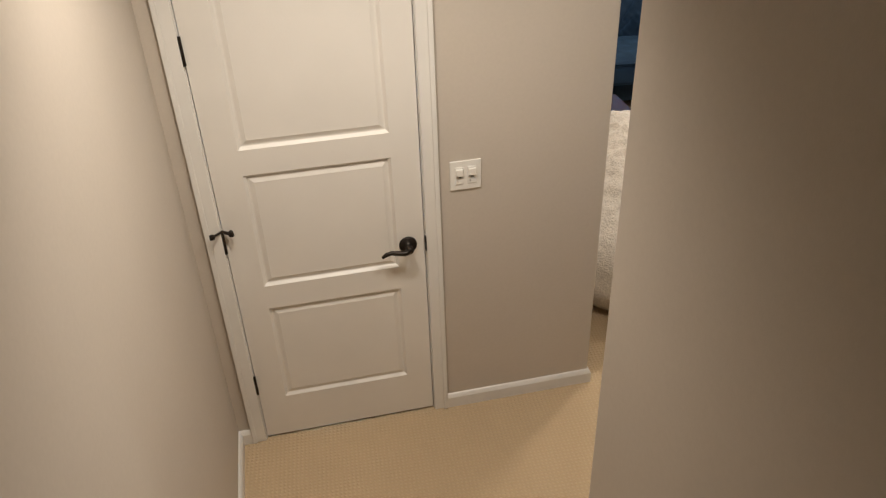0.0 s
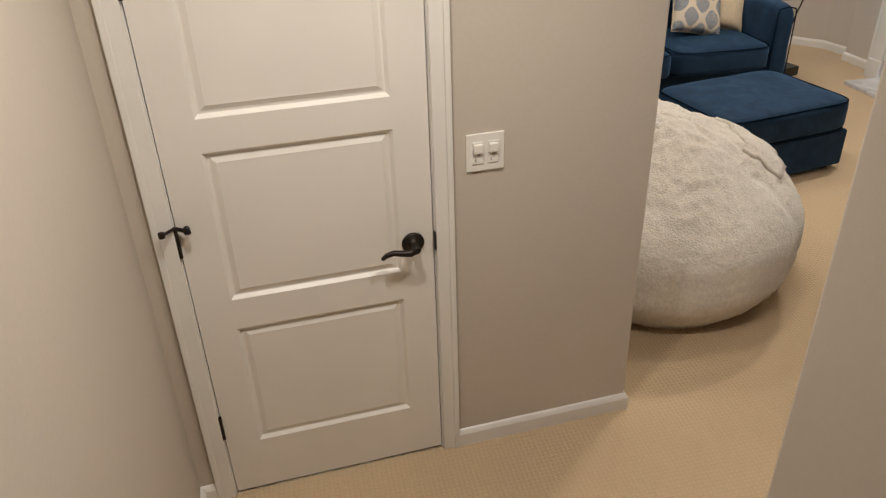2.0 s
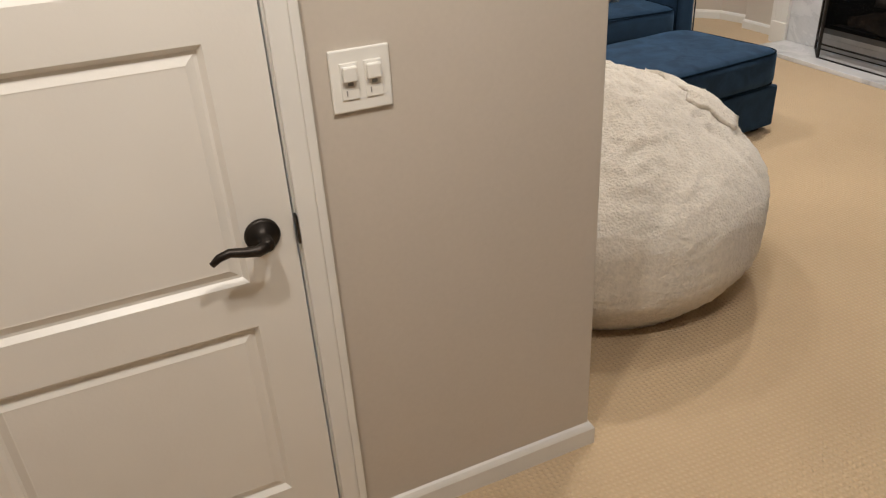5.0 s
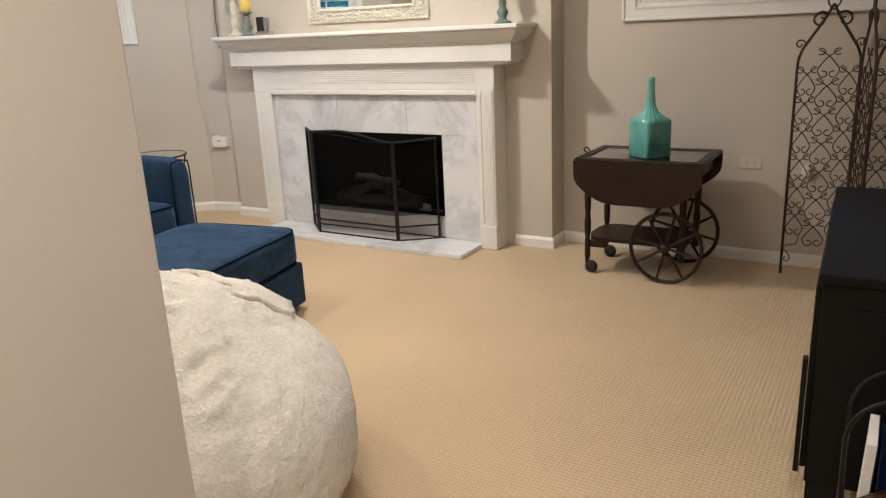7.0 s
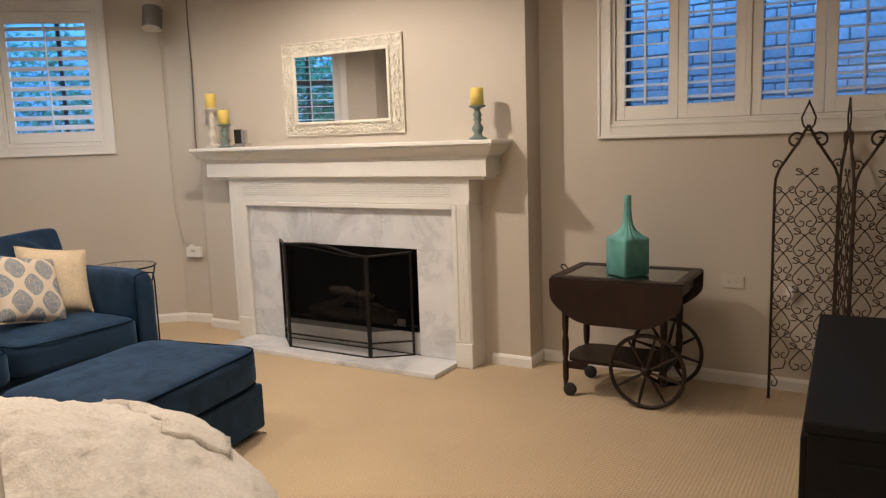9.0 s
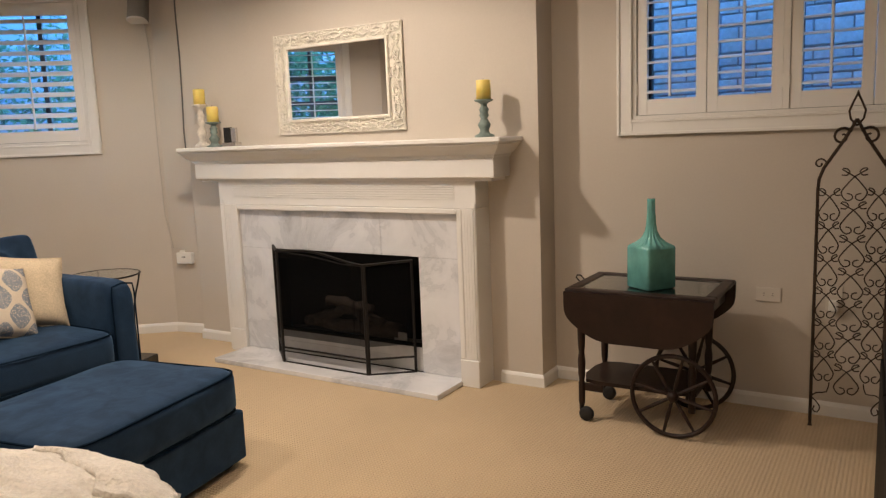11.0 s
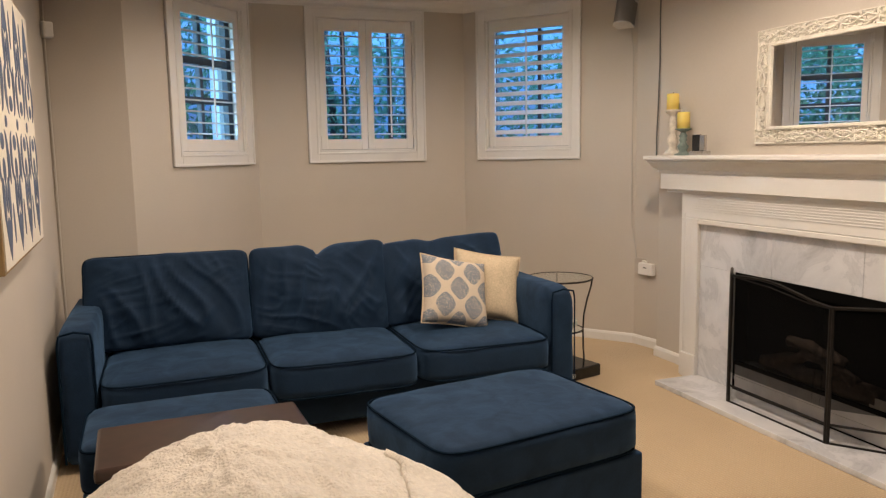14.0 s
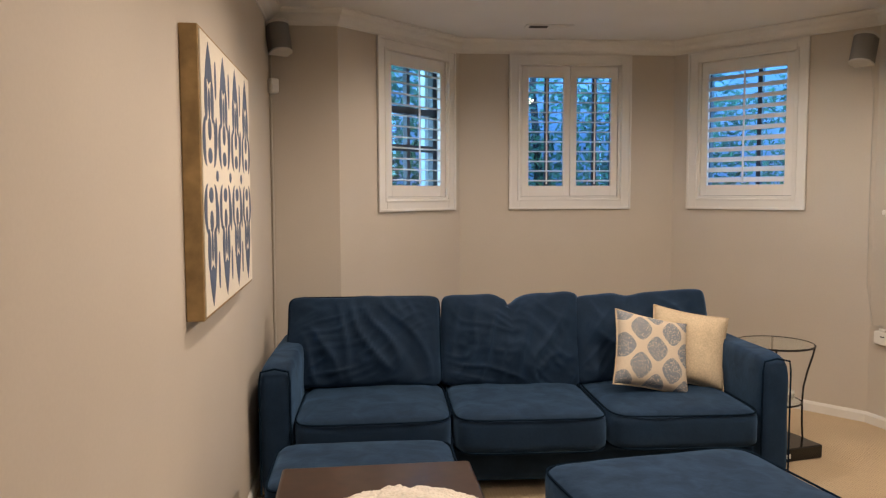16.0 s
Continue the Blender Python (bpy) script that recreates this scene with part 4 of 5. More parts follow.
fur = fur_material()
bag = thing("beanbag", 2.969, 3.803, 0, 0, "large round white plush fur beanbag chair", "beanbag")
BAG_H = 0.716
BAG_R = [0.40, 0.525, 0.612, 0.652, 0.674, 0.638, 0.528, 0.372, 0.0]      # radius at even steps of height
WALL_RUN = (A1[0] - A0[0]) / (A1[1] - A0[1])


def bag_radius(f):
    q = [r * r for r in BAG_R]
    x = min(max(f, 0.0), 1.0) * 8
    i = min(7, int(x))
    t = x - i
    p0, p1, p2 = q[max(0, i - 1)], q[i], q[i + 1]
    p3 = q[i + 2] if i < 7 else 2 * p2 - p1
    return math.sqrt(max(0.0, 0.5 * (2 * p1 + (p2 - p0) * t + (2 * p0 - 5 * p1 + 4 * p2 - p3) * t * t + (3 * p1 - p0 - 3 * p2 + p3) * t ** 3)))


def bag_point(u, f):
    """u round, f the share of the height; the bag leans away from the opening and is pressed against the wall and the table."""
    th = 2 * math.pi * u
    r, z = bag_radius(f), f * BAG_H
    x, y = r * math.cos(th), r * math.sin(th) + 0.345 * f
    q = Vector((x, y, z))
    top = min(1.0, max(0.0, (f - 0.55) / 0.25))
    ph = math.pi * (f - 0.5)
    # slack folds on the crown, seam tucks on the flank, plush clumps all over
    fold = top * (0.018 * noise.noise(q * 4.5) + 0.026 * (0.35 - abs(noise.noise(Vector((q.x * 8, q.y * 13, q.z * 8))))) + 0.011 * (0.3 - abs(noise.noise(Vector((q.x * 22 + 3, q.y * 15, q.z * 20))))))
    seam = -0.013 * math.exp(-((((u * 6 + 0.30) % 1.0) - 0.5) / 0.05) ** 2) * (0.35 + 0.65 * f) * math.cos(ph)
    drape = (1 - top) * 0.010 * math.cos(ph) * noise.noise(Vector((math.cos(th) * 5, math.sin(th) * 5, z * 1.4)))
    fuzz = 0.0055 * noise.noise(q * 33) + 0.004 * noise.noise(q * 70) + 0.002 * noise.noise(q * 140)
    n = Vector((math.cos(th) * math.cos(ph), math.sin(th) * math.cos(ph), math.sin(ph)))
    q += n * (fold + seam + drape + fuzz)
    q.z = max(q.z - 0.075 * top * min(1.0, max(0.0, -(q.x - 0.05) / 0.5)), 0.0)
    wall_x = A0[0] + WALL_RUN * (3.803 + q.y - A0[1]) + 0.02 - 2.969
    q.x = max(q.x, wall_x + 0.004 * noise.noise(q * 20))
    if q.z < 0.52:
        q.y = min(q.y, 4.64 - 3.803)
    return q


bm = bmesh.new()
NU, NV = 260, 140
levels = [0.5 - 0.5 * math.cos(math.pi * j / NV) for j in range(NV + 1)]
grid = [[bm.verts.new(bag_point(i / NU, min(f, 0.9995))) for i in range(NU)] for f in levels]
for j in range(NV):
    for i in range(NU):
        bm.faces.new((grid[j][i], grid[j][(i + 1) % NU], grid[j + 1][(i + 1) % NU], grid[j + 1][i]))
bm.faces.new(grid[0][::-1])
bm.faces.new(grid[NV])
part("cover", bm, fur, bag, "", True)
# zip flap folded over the rim
bm = bmesh.new()
L = []
for k in range(41):
    u = 0.90 + 0.14 * k / 40
    row = []
    for i in range(7):
        p = bag_point(u % 1, 0.70 + 0.13 * i / 6)
        out = Vector((p.x, p.y - 0.25, 0.12)).normalized()
        lift = 0.022 * (1 - i / 6) * min(1.0, k / 6, (40 - k) / 6)
        row.append(bm.verts.new(p + out * (0.008 + lift) + Vector((0, 0, 0.012 + 0.003 * noise.noise(p * 40)))))
    L.append(row)
for A, B in zip(L, L[1:]):
    for i in range(6):
        bm.faces.new((A[i], B[i], B[i + 1], A[i + 1]))
bmesh.ops.recalc_face_normals(bm, faces=bm.faces)
bmesh.ops.solidify(bm, geom=bm.faces[:], thickness=0.018)
bmesh.ops.recalc_face_normals(bm, faces=bm.faces)
part("flap", bm, fur, bag, "", True)

# scatter cushions
def damask_material():
    """Cream cloth with blue-grey quatrefoil medallions in staggered rows."""
    m = mat("damask_cloth", (0.62, 0.53, 0.42), 0.9, grain=0.10, scale=250, bump=0.0008, bump_scale=400, spec=0.15)
    nd, ln, b = nodes_of(m)
    co = nd.new("ShaderNodeTexCoord")
    sp = nd.new("ShaderNodeSeparateXYZ")
    ln.new(co.outputs["Object"], sp.inputs[0])

    def math_node(op, a, c=None, val=None):
        n = nd.new("ShaderNodeMath")
        n.operation = op
        ln.new(a, n.inputs[0])
        if c is not None:
            ln.new(c, n.inputs[1])
        elif val is not None:
            n.inputs[1].default_value = val
        return n.outputs[0]

    # ogee lattice: cos(kx) * cos(ky) lobes, with a fine inner pattern
    kx = math_node("MULTIPLY", sp.outputs[0], val=2 * math.pi / 0.175)
    ky = math_node("MULTIPLY", sp.outputs[1], val=2 * math.pi / 0.205)
    cxn, cyn = math_node("COSINE", kx), math_node("COSINE", ky)
    prod = math_node("ADD", cxn, cyn)
    ab = math_node("ABSOLUTE", prod)
    edge = math_node("GREATER_THAN", ab, val=0.5)
    v = nd.new("ShaderNodeTexVoronoi")
    v.inputs["Scale"].default_value = 130
    ln.new(co.outputs["Object"], v.inputs["Vector"])
    fine = math_node("GREATER_THAN", v.outputs["Distance"], val=0.34)
    fac = math_node("MULTIPLY", edge, fine)
    mx = nd.new("ShaderNodeMix")
    mx.data_type = "RGBA"
    ln.new(fac, mx.inputs["Factor"])
    ln.new(b.inputs["Base Color"].links[0].from_socket, mx.inputs["A"])
    mx.inputs["B"].default_value = (0.22, 0.245, 0.28, 1)
    ln.new(mx.outputs["Result"], b.inputs["Base Color"])
    return m


damask = damask_material()
linen = mat("gold_linen", (0.60, 0.49, 0.34), 0.85, grain=0.14, scale=120, wear=0.12, wear_scale=9, bump=0.0008, bump_scale=350, spec=0.2)


def throw_pillow(name, m, w, material, label, seed):
    t = new(name)
    t.matrix_world = m
    tagged(t, label, "cushion", "cushions on the sofa")
    bm = bmesh.new()
    n = 26
    for s in (-1, 1):
        g = []
        for j in range(n + 1):
            row = []
            for i in range(n + 1):
                x, y = 2 * i / n - 1, 2 * j / n - 1
                # pointed corners, pulled-in sides
                px = x * w / 2 * (1 - 0.07 * (1 - y * y))
                py = y * w / 2 * (1 - 0.07 * (1 - x * x))
                z = s * 0.075 * ((1 - x ** 4) * (1 - y ** 4)) ** 0.5
                z += s * 0.006 * noise.noise(Vector((px * 9 + seed, py * 9, s))) * (1 - x ** 4) * (1 - y ** 4)
                row.append(bm.verts.new((px, py, z)))
            g.append(row)
        for j in range(n):
            for i in range(n):
                f = (g[j][i], g[j][i + 1], g[j + 1][i + 1], g[j + 1][i])
                bm.faces.new(f if s > 0 else f[::-1])
    bmesh.ops.remove_doubles(bm, verts=bm.verts, dist=1e-4)
    part("cover", bm, material, t, "", True)
    pts = [(x * w / 2 * (1 - 0.07 * (1 - y * y)), y * w / 2 * (1 - 0.07 * (1 - x * x)), 0) for x, y in
           [(-1 + 2 * i / 16, -1) for i in range(16)] + [(1, -1 + 2 * i / 16) for i in range(16)] + [(1 - 2 * i / 16, 1) for i in range(16)] + [(-1, 1 - 2 * i / 16) for i in range(16)]]
    part("welt", tube(pts, 0.005, 6, closed=True), linen, t)
    return t


throw_pillow("throw_pillow", pose(4.40, 6.27, 0.625, 62, 3, 8) @ Matrix.Rotation(radians(-11), 4, "Z"), 0.42, damask, "cream throw pillow with blue-grey medallions resting on the sofa", 1)
throw_pillow("throw_pillow", pose(4.655, 6.40, 0.622, 66, 4, -6) @ Matrix.Rotation(radians(-7), 4, "Z"), 0.42, linen, "plain gold linen throw pillow leaning on the sofa arm", 9)

# ---- mirror over the mantel ----
ivory = mat("ivory_carving", (0.74, 0.70, 0.61), 0.7, wear=0.1, wear_scale=18, grain=0.05)
mirror_m = mat("mirror_silver", (0.92, 0.92, 0.92), 0.01, metal=1.0)
mi = thing("wall_mirror", 6.0215, 5.208, 1.748, 0, "carved ivory wooden wall mirror above the mantel", "mirror")
MW, MH = 0.965, 0.61
IW, IH = 0.752, 0.43
mi.rotation_euler = (0, 0, radians(0.6))
part("backing", box(-0.011, 0.0, -IW / 2 - 0.012, IW / 2 + 0.012, -IH / 2 - 0.012, IH / 2 + 0.012), ivory, mi)
part("glass", box(-0.016, -0.012, -IW / 2 - 0.005, IW / 2 + 0.005, -IH / 2 - 0.005, IH / 2 + 0.005), mirror_m, mi, "silvered mirror glass")
bm = bmesh.new()
for y0, y1, z0, z1 in ((-IW / 2 - 0.018, -IW / 2, -IH / 2 - 0.018, IH / 2 + 0.018), (IW / 2, IW / 2 + 0.018, -IH / 2 - 0.018, IH / 2 + 0.018), (-IW / 2, IW / 2, IH / 2, IH / 2 + 0.018), (-IW / 2, IW / 2, -IH / 2 - 0.018, -IH / 2)):
    add_box(bm, -0.03, -0.004, y0, y1, z0, z1, 0.003, 1)
part("inner_frame", bm, ivory, mi)


def scroll_pts(cx, cy, r, a0, turns, sgn, n=20, shrink=0.25):
    out = []
    for i in range(n + 1):
        f = i / n
        rr = r * (1 - (1 - shrink) * f)
        t = a0 + sgn * f * turns * 2 * math.pi
        out.append((cx + rr * math.cos(t), cy + rr * math.sin(t)))
    return out


rnd = random.Random(11)


def carve(length, horizontal, off, wide):
    """Openwork of slender leafy stems that cross one another along one side of the frame."""
    bm = bmesh.new()

    def stem(pts, r0, r1):
        n = len(pts) - 1
        add_tube(bm, [(-0.014 - 0.006 * math.sin(math.pi * i / n), a, off + c) if horizontal else (-0.014 - 0.006 * math.sin(math.pi * i / n), off + c, a) for i, (a, c) in enumerate(pts)],
                 [r0 + (r1 - r0) * abs(2 * i / n - 1) for i in range(n + 1)], 6)

    half = length / 2
    # two waving main stems, then leaves that curl off them
    for ph in (0.0, math.pi):
        stem([(-half + length * i / 60, 0.24 * wide * math.sin(ph + 2 * math.pi * i / 60 * length / 0.21)) for i in range(61)], 0.0052, 0.0045)
    for k in range(int(length / 0.0075)):
        a = -half + length * (k + rnd.random()) / int(length / 0.0075)
        c = rnd.uniform(-0.42, 0.42) * wide
        t = rnd.uniform(0, 2 * math.pi)
        bend = rnd.choice((-1, 1)) * rnd.uniform(0.4, 1.0)
        ln_ = rnd.uniform(0.026, 0.044)
        pts = []
        for i in range(6):
            pts.append((max(-half, min(half, a)), max(-0.44 * wide, min(0.44 * wide, c))))
            a += ln_ / 5 * math.cos(t + bend * i / 5)
            c += ln_ / 5 * math.sin(t + bend * i / 5)
            t += math.copysign(0.28, bend)
        stem(pts, 0.0056, 0.0026)
    return bm


BWD = (MW - IW) / 2 - 0.018
BHT = (MH - IH) / 2 - 0.018
part("carved_rail", carve(MW - 0.01, True, MH / 2 - BHT / 2, BHT), ivory, mi, "", True)
part("carved_rail", carve(MW - 0.01, True, -MH / 2 + BHT / 2, BHT), ivory, mi, "", True)
part("carved_rail", carve(IH + 0.04, False, MW / 2 - BWD / 2, BWD), ivory, mi, "", True)
part("carved_rail", carve(IH + 0.04, False, -MW / 2 + BWD / 2, BWD), ivory, mi, "", True)
# the board that carries the openwork, with a slim outer rim
bm = bmesh.new()
hy, hz, gy, gz = MW / 2, MH / 2, IW / 2 + 0.012, IH / 2 + 0.012
for y0, y1, z0, z1 in ((-hy, -gy - 0.0005, -hz, hz), (gy + 0.0005, hy, -hz, hz), (-gy, gy, gz + 0.0005, hz), (-gy, gy, -hz, -gz - 0.0005)):
    add_box(bm, -0.008, 0.0, y0, y1, z0, z1)
part("border", bm, ivory, mi)
bm = bmesh.new()
for y0, y1, z0, z1 in ((-hy - 0.004, -hy + 0.003, -hz - 0.004, hz + 0.004), (hy - 0.003, hy + 0.004, -hz - 0.004, hz + 0.004), (-hy + 0.003, hy - 0.003, hz - 0.003, hz + 0.004), (-hy + 0.003, hy - 0.003, -hz - 0.004, -hz + 0.003)):
    add_box(bm, -0.016, -0.0005, y0, y1, z0, z1, 0.002, 1)
part("outer_rim", bm, ivory, mi)

# ---- candles on the mantel ----
wax = mat("yellow_wax", (0.80, 0.62, 0.16), 0.5, wear=0.08, wear_scale=12)
nd, ln, b = nodes_of(wax)
b.inputs["Subsurface Weight"].default_value = 0.3
b.inputs["Subsurface Radius"].default_value = (0.01, 0.006, 0.002)
white_wash = mat("whitewashed_wood", (0.60, 0.55, 0.47), 0.7, wear=0.2, wear_scale=20, grain=0.1)
teal_wash = mat("grey_teal_wood", (0.16, 0.21, 0.19), 0.65, wear=0.3, wear_scale=22, grain=0.1)


def candle(x, y, h, hold_material, label, ch=0.10, cr=0.038):
    t = thing("candlestick", x, y, 1.3805, 0, label, "candlestick", "candlesticks on the mantel")
    f = h / 0.26
    prof = [(0.052, 0), (0.052, 0.012), (0.044, 0.018), (0.030, 0.026), (0.022, 0.045), (0.032, 0.075), (0.034, 0.09), (0.022, 0.115), (0.017, 0.13), (0.026, 0.15), (0.020, 0.168), (0.027, 0.19), (0.018, 0.21), (0.016, 0.228), (0.030, 0.24), (0.048, 0.25), (0.050, 0.26)]
    part("holder", lathe([(r, z * f) for r, z in prof], 24), hold_material, t, "", True)
    part("candle", lathe([(cr, h + 0.0005), (cr, h + ch - 0.004), (cr - 0.004, h + ch), (0.012, h + ch - 0.004)], 24), wax, t, "yellow pillar candle", True)
    part("wick", tube([(0, 0, h + ch - 0.006), (0.002, 0, h + ch + 0.010)], 0.0012, 5), dark_gap, t)
    return t


candle(5.915, 6.315, 0.285, white_wash, "tall whitewashed turned candlestick with a yellow candle")
candle(5.875, 6.155, 0.162, teal_wash, "short grey-teal turned candlestick with a yellow candle")
candle(5.90, 4.145, 0.195, teal_wash, "grey-teal turned candlestick with a yellow candle")
silver = mat("silver_trim", (0.62, 0.61, 0.60), 0.2, metal=1.0)
gloss_black = mat("gloss_black", (0.01, 0.01, 0.01), 0.12)
dc = thing("small_clock", 5.865, 5.985, 1.3805, 0, "small silver desk clock with a black face", "clock")
part("case", box(-0.03, 0.03, -0.06, 0.06, 0.0, 0.026, 0.003), silver, dc)
part("face", box(-0.014, 0.0, -0.012, 0.056, 0.026, 0.122, 0.002), gloss_black, dc, "glossy black face")
part("side_bar", box(-0.016, 0.004, -0.056, -0.0125, 0.026, 0.118, 0.003), silver, dc)

# ---- wall devices ----
def on_wall(name, x, y, z, nx, ny, label, category):
    """A thing on a wall: its -y side looks along (nx, ny) into the room."""
    t = new(name)
    t.matrix_world = Matrix.Translation((x, y, z)) @ Matrix.Rotation(math.atan2(nx, -ny), 4, "Z")
    return tagged(t, label, category)


EN = Vector((-(BE[1] - B4[1]), (BE[0] - B4[0]), 0)).normalized()
EN = Vector((-abs(EN.x), EN.y if EN.x < 0 else -EN.y, 0))
pt = Vector(B4) + (Vector(BE) - Vector(B4)) * 0.42
tm = on_wall("wall_box", pt.x, pt.y, 0.572, EN.x, EN.y, "small white plastic control box with a cable on the wall", "wall box")
part("body", box(-0.068, 0.068, -0.04, -0.0005, -0.043, 0.040, 0.006), white_plastic, tm)
part("slot", box(-0.016, 0.016, -0.0415, -0.0395, 0.006, 0.012), dark_gap, tm)
part("tab", box(-0.05, -0.012, -0.02, -0.0005, 0.041, 0.055, 0.003), white_plastic, tm)

speaker_grey = mat("speaker_grille", (0.20, 0.19, 0.18), 0.55, metal=0.3, grain=0.25, scale=400, bump=0.0006, bump_scale=700)
speaker_white = mat("speaker_cap", (0.55, 0.53, 0.50), 0.5)


def wall_speaker(x, y, z, rz, tilt, label):
    t = thing("wall_speaker", x, y, z, rz, label, "speaker", "surround speakers near the ceiling")
    n = 16
    outline = [(-0.062, 0.05)] + [(0.066 * math.sin(a), -0.06 * math.cos(a)) for a in [math.radians(-80 + 160 * i / n) for i in range(n + 1)]] + [(0.062, 0.05)]
    R0 = Matrix.Rotation(radians(tilt), 4, "X")
    part("grille", moved(extrude_poly(outline, -0.085, 0.075), R0), speaker_grey, t)
    part("cap", moved(extrude_poly([(a * 1.03, b * 1.03) for a, b in outline], 0.0755, 0.092), R0), speaker_white, t, "pale plastic top cap")
    part("cap", moved(extrude_poly([(a * 1.02, b * 1.02) for a, b in outline], -0.095, -0.0855), R0), speaker_white, t)
    part("bracket", tube([(0, 0.03, 0.0), (0, 0.09, 0.01), (0, 0.135, 0.01)], 0.012, 8), grey_plastic, t)
    return t


wall_speaker(2.362, 7.02, 2.415, 35, -14, "grey wall speaker tilted on a bracket in the corner")
wall_speaker(5.905, 6.85, 2.355, -62, -16, "grey wall speaker tilted on a bracket beside the chimney")
sn = thing("motion_sensor", 2.308, 7.10, 2.14, 30, "small white motion sensor in the wall corner", "sensor")
part("body", box(-0.028, 0.028, -0.03, 0.022, -0.045, 0.045, 0.012, 3), white_plastic, sn)
part("lens", box(-0.018, 0.018, -0.033, -0.0302, -0.028, 0.005, 0.0012, 1), shutter_paint, sn)
cable_m = mat("pale_cable", (0.50, 0.46, 0.40), 0.6)
ca = thing("speaker_cable", 0, 0, 0, 0, "pale speaker cable running down the wall corner", "cable")
part("cable", tube([(2.292, 7.135, 2.34), (2.288, 7.135, 2.0), (2.29, 7.135, 1.4), (2.286, 7.136, 0.8), (2.29, 7.135, 0.09)], 0.006, 6), cable_m, ca)
cb = thing("speaker_cable", 0, 0, 0, 0, "pale speaker cable running down beside the chimney", "cable")
c0 = Vector(B4) + (Vector(B3) - Vector(B4)).normalized() * 0.03
part("cable", tube([(c0.x - 0.03, c0.y - 0.0, 2.34), (c0.x - 0.004, c0.y - 0.008, 2.1), (c0.x - 0.006, c0.y - 0.008, 1.4), (c0.x - 0.002, c0.y - 0.01, 0.9), (c0.x + 0.01, c0.y - 0.06, 0.64), (pt.x - 0.016, pt.y + 0.03, 0.642)], 0.004, 6), cable_m, cb)
grey_cable = mat("grey_cable", (0.12, 0.11, 0.10), 0.6)
cc = thing("hanging_cable", 0, 0, 0, 0, "thin grey cable hanging down the chimney edge to the mantel", "cable")
part("cable", tube([(6.004, 6.577, CEIL - 0.09), (6.0, 6.578, 2.3), (6.003, 6.577, 2.0), (5.998, 6.58, 1.72), (5.992, 6.584, 1.5), (5.985, 6.57, 1.30)], 0.0055, 6), grey_cable, cc)
# ceiling register
vt = thing("ceiling_vent", 4.10, 7.50, CEIL - 0.0005, 0, "white slotted air register in the ceiling", "vent")
part("frame", box(-0.16, 0.16, -0.055, 0.055, -0.007, -0.0005, 0.003), ceiling_paint, vt)
part("dark_duct", box(-0.135, -0.01, -0.032, 0.032, -0.0085, -0.0072), dark_gap, vt, "dark duct opening")
for k in range(4):
    part("slat", box(0.0, 0.135, -0.03 + k * 0.016, -0.02 + k * 0.016, -0.011, -0.0072, 0.001, 1), ceiling_paint, vt)

# ---- canvas on the wall ----
raw_wood = mat("raw_pine", (0.33, 0.22, 0.10), 0.7, grain=0.2, scale=20, wear=0.25, wear_scale=8)
canvas_white = mat("canvas_cream", (0.76, 0.70, 0.60), 0.8, grain=0.06, scale=150, wear=0.06)
canvas_blue = mat("canvas_blue", (0.085, 0.115, 0.19), 0.8, grain=0.12, scale=120, wear=0.15, wear_scale=10)
pd = (Vector(A1) - Vector(A0)).normalized()
p0 = Vector(A0) + pd * (4.665 - A0[1]) / pd.y
pic = new("wall_art")
PWD, PHT, PTH = 1.075, 0.885, 0.055
pic.matrix_world = Matrix.Translation((p0.x, p0.y, 1.54)) @ Matrix.Rotation(math.atan2(pd.y, pd.x), 4, "Z")
tagged(pic, "cream and blue scrollwork panel on a raw wooden frame", "wall art")
# local x runs along the wall, -y into the room
part("frame", box(0, PWD, -PTH, -0.0008, -PHT / 2, PHT / 2, 0.003), raw_wood, pic, "raw knotty pine sides")
part("panel", box(0.012, PWD - 0.012, -PTH - 0.004, -PTH - 0.0005, -PHT / 2 + 0.012, PHT / 2 - 0.012), canvas_white, pic, "cream painted ground")


def motif(pts, cx, cz, flip=1):
    """A flat blue painted shape given by its outline (x, z)."""
    b2 = bmesh.new()
    y0 = -PTH - 0.0052
    f = b2.faces.new([b2.verts.new((cx + 1.28 * x, y0, cz + flip * 1.05 * z)) for x, z in pts])
    if f.calc_area() < 1e-9:
        b2.free()
        return
    bmesh.ops.triangulate(b2, faces=[f])
    r = bmesh.ops.extrude_face_region(b2, geom=b2.faces[:])
    bmesh.ops.translate(b2, vec=(0, 0.001, 0), verts=[v for v in r["geom"] if isinstance(v, bmesh.types.BMVert)])
    bmesh.ops.recalc_face_normals(b2, faces=b2.faces)
    part("painted_motif", b2, canvas_blue, pic)


def oval(w, h, lean=0.0, n=14):
    return [(w * math.cos(2 * math.pi * i / n) + lean * h * math.sin(2 * math.pi * i / n), h * math.sin(2 * math.pi * i / n)) for i in range(n)]


def crescent(w, h, side, n=10):
    out = [(side * w * math.cos(math.pi * (i / n - 0.5)), h * math.sin(math.pi * (i / n - 0.5))) for i in range(n + 1)]
    back = [(side * 0.35 * w * math.cos(math.pi * (i / n - 0.5)), h * math.sin(math.pi * (i / n - 0.5))) for i in range(n - 1, 0, -1)]
    return out + back


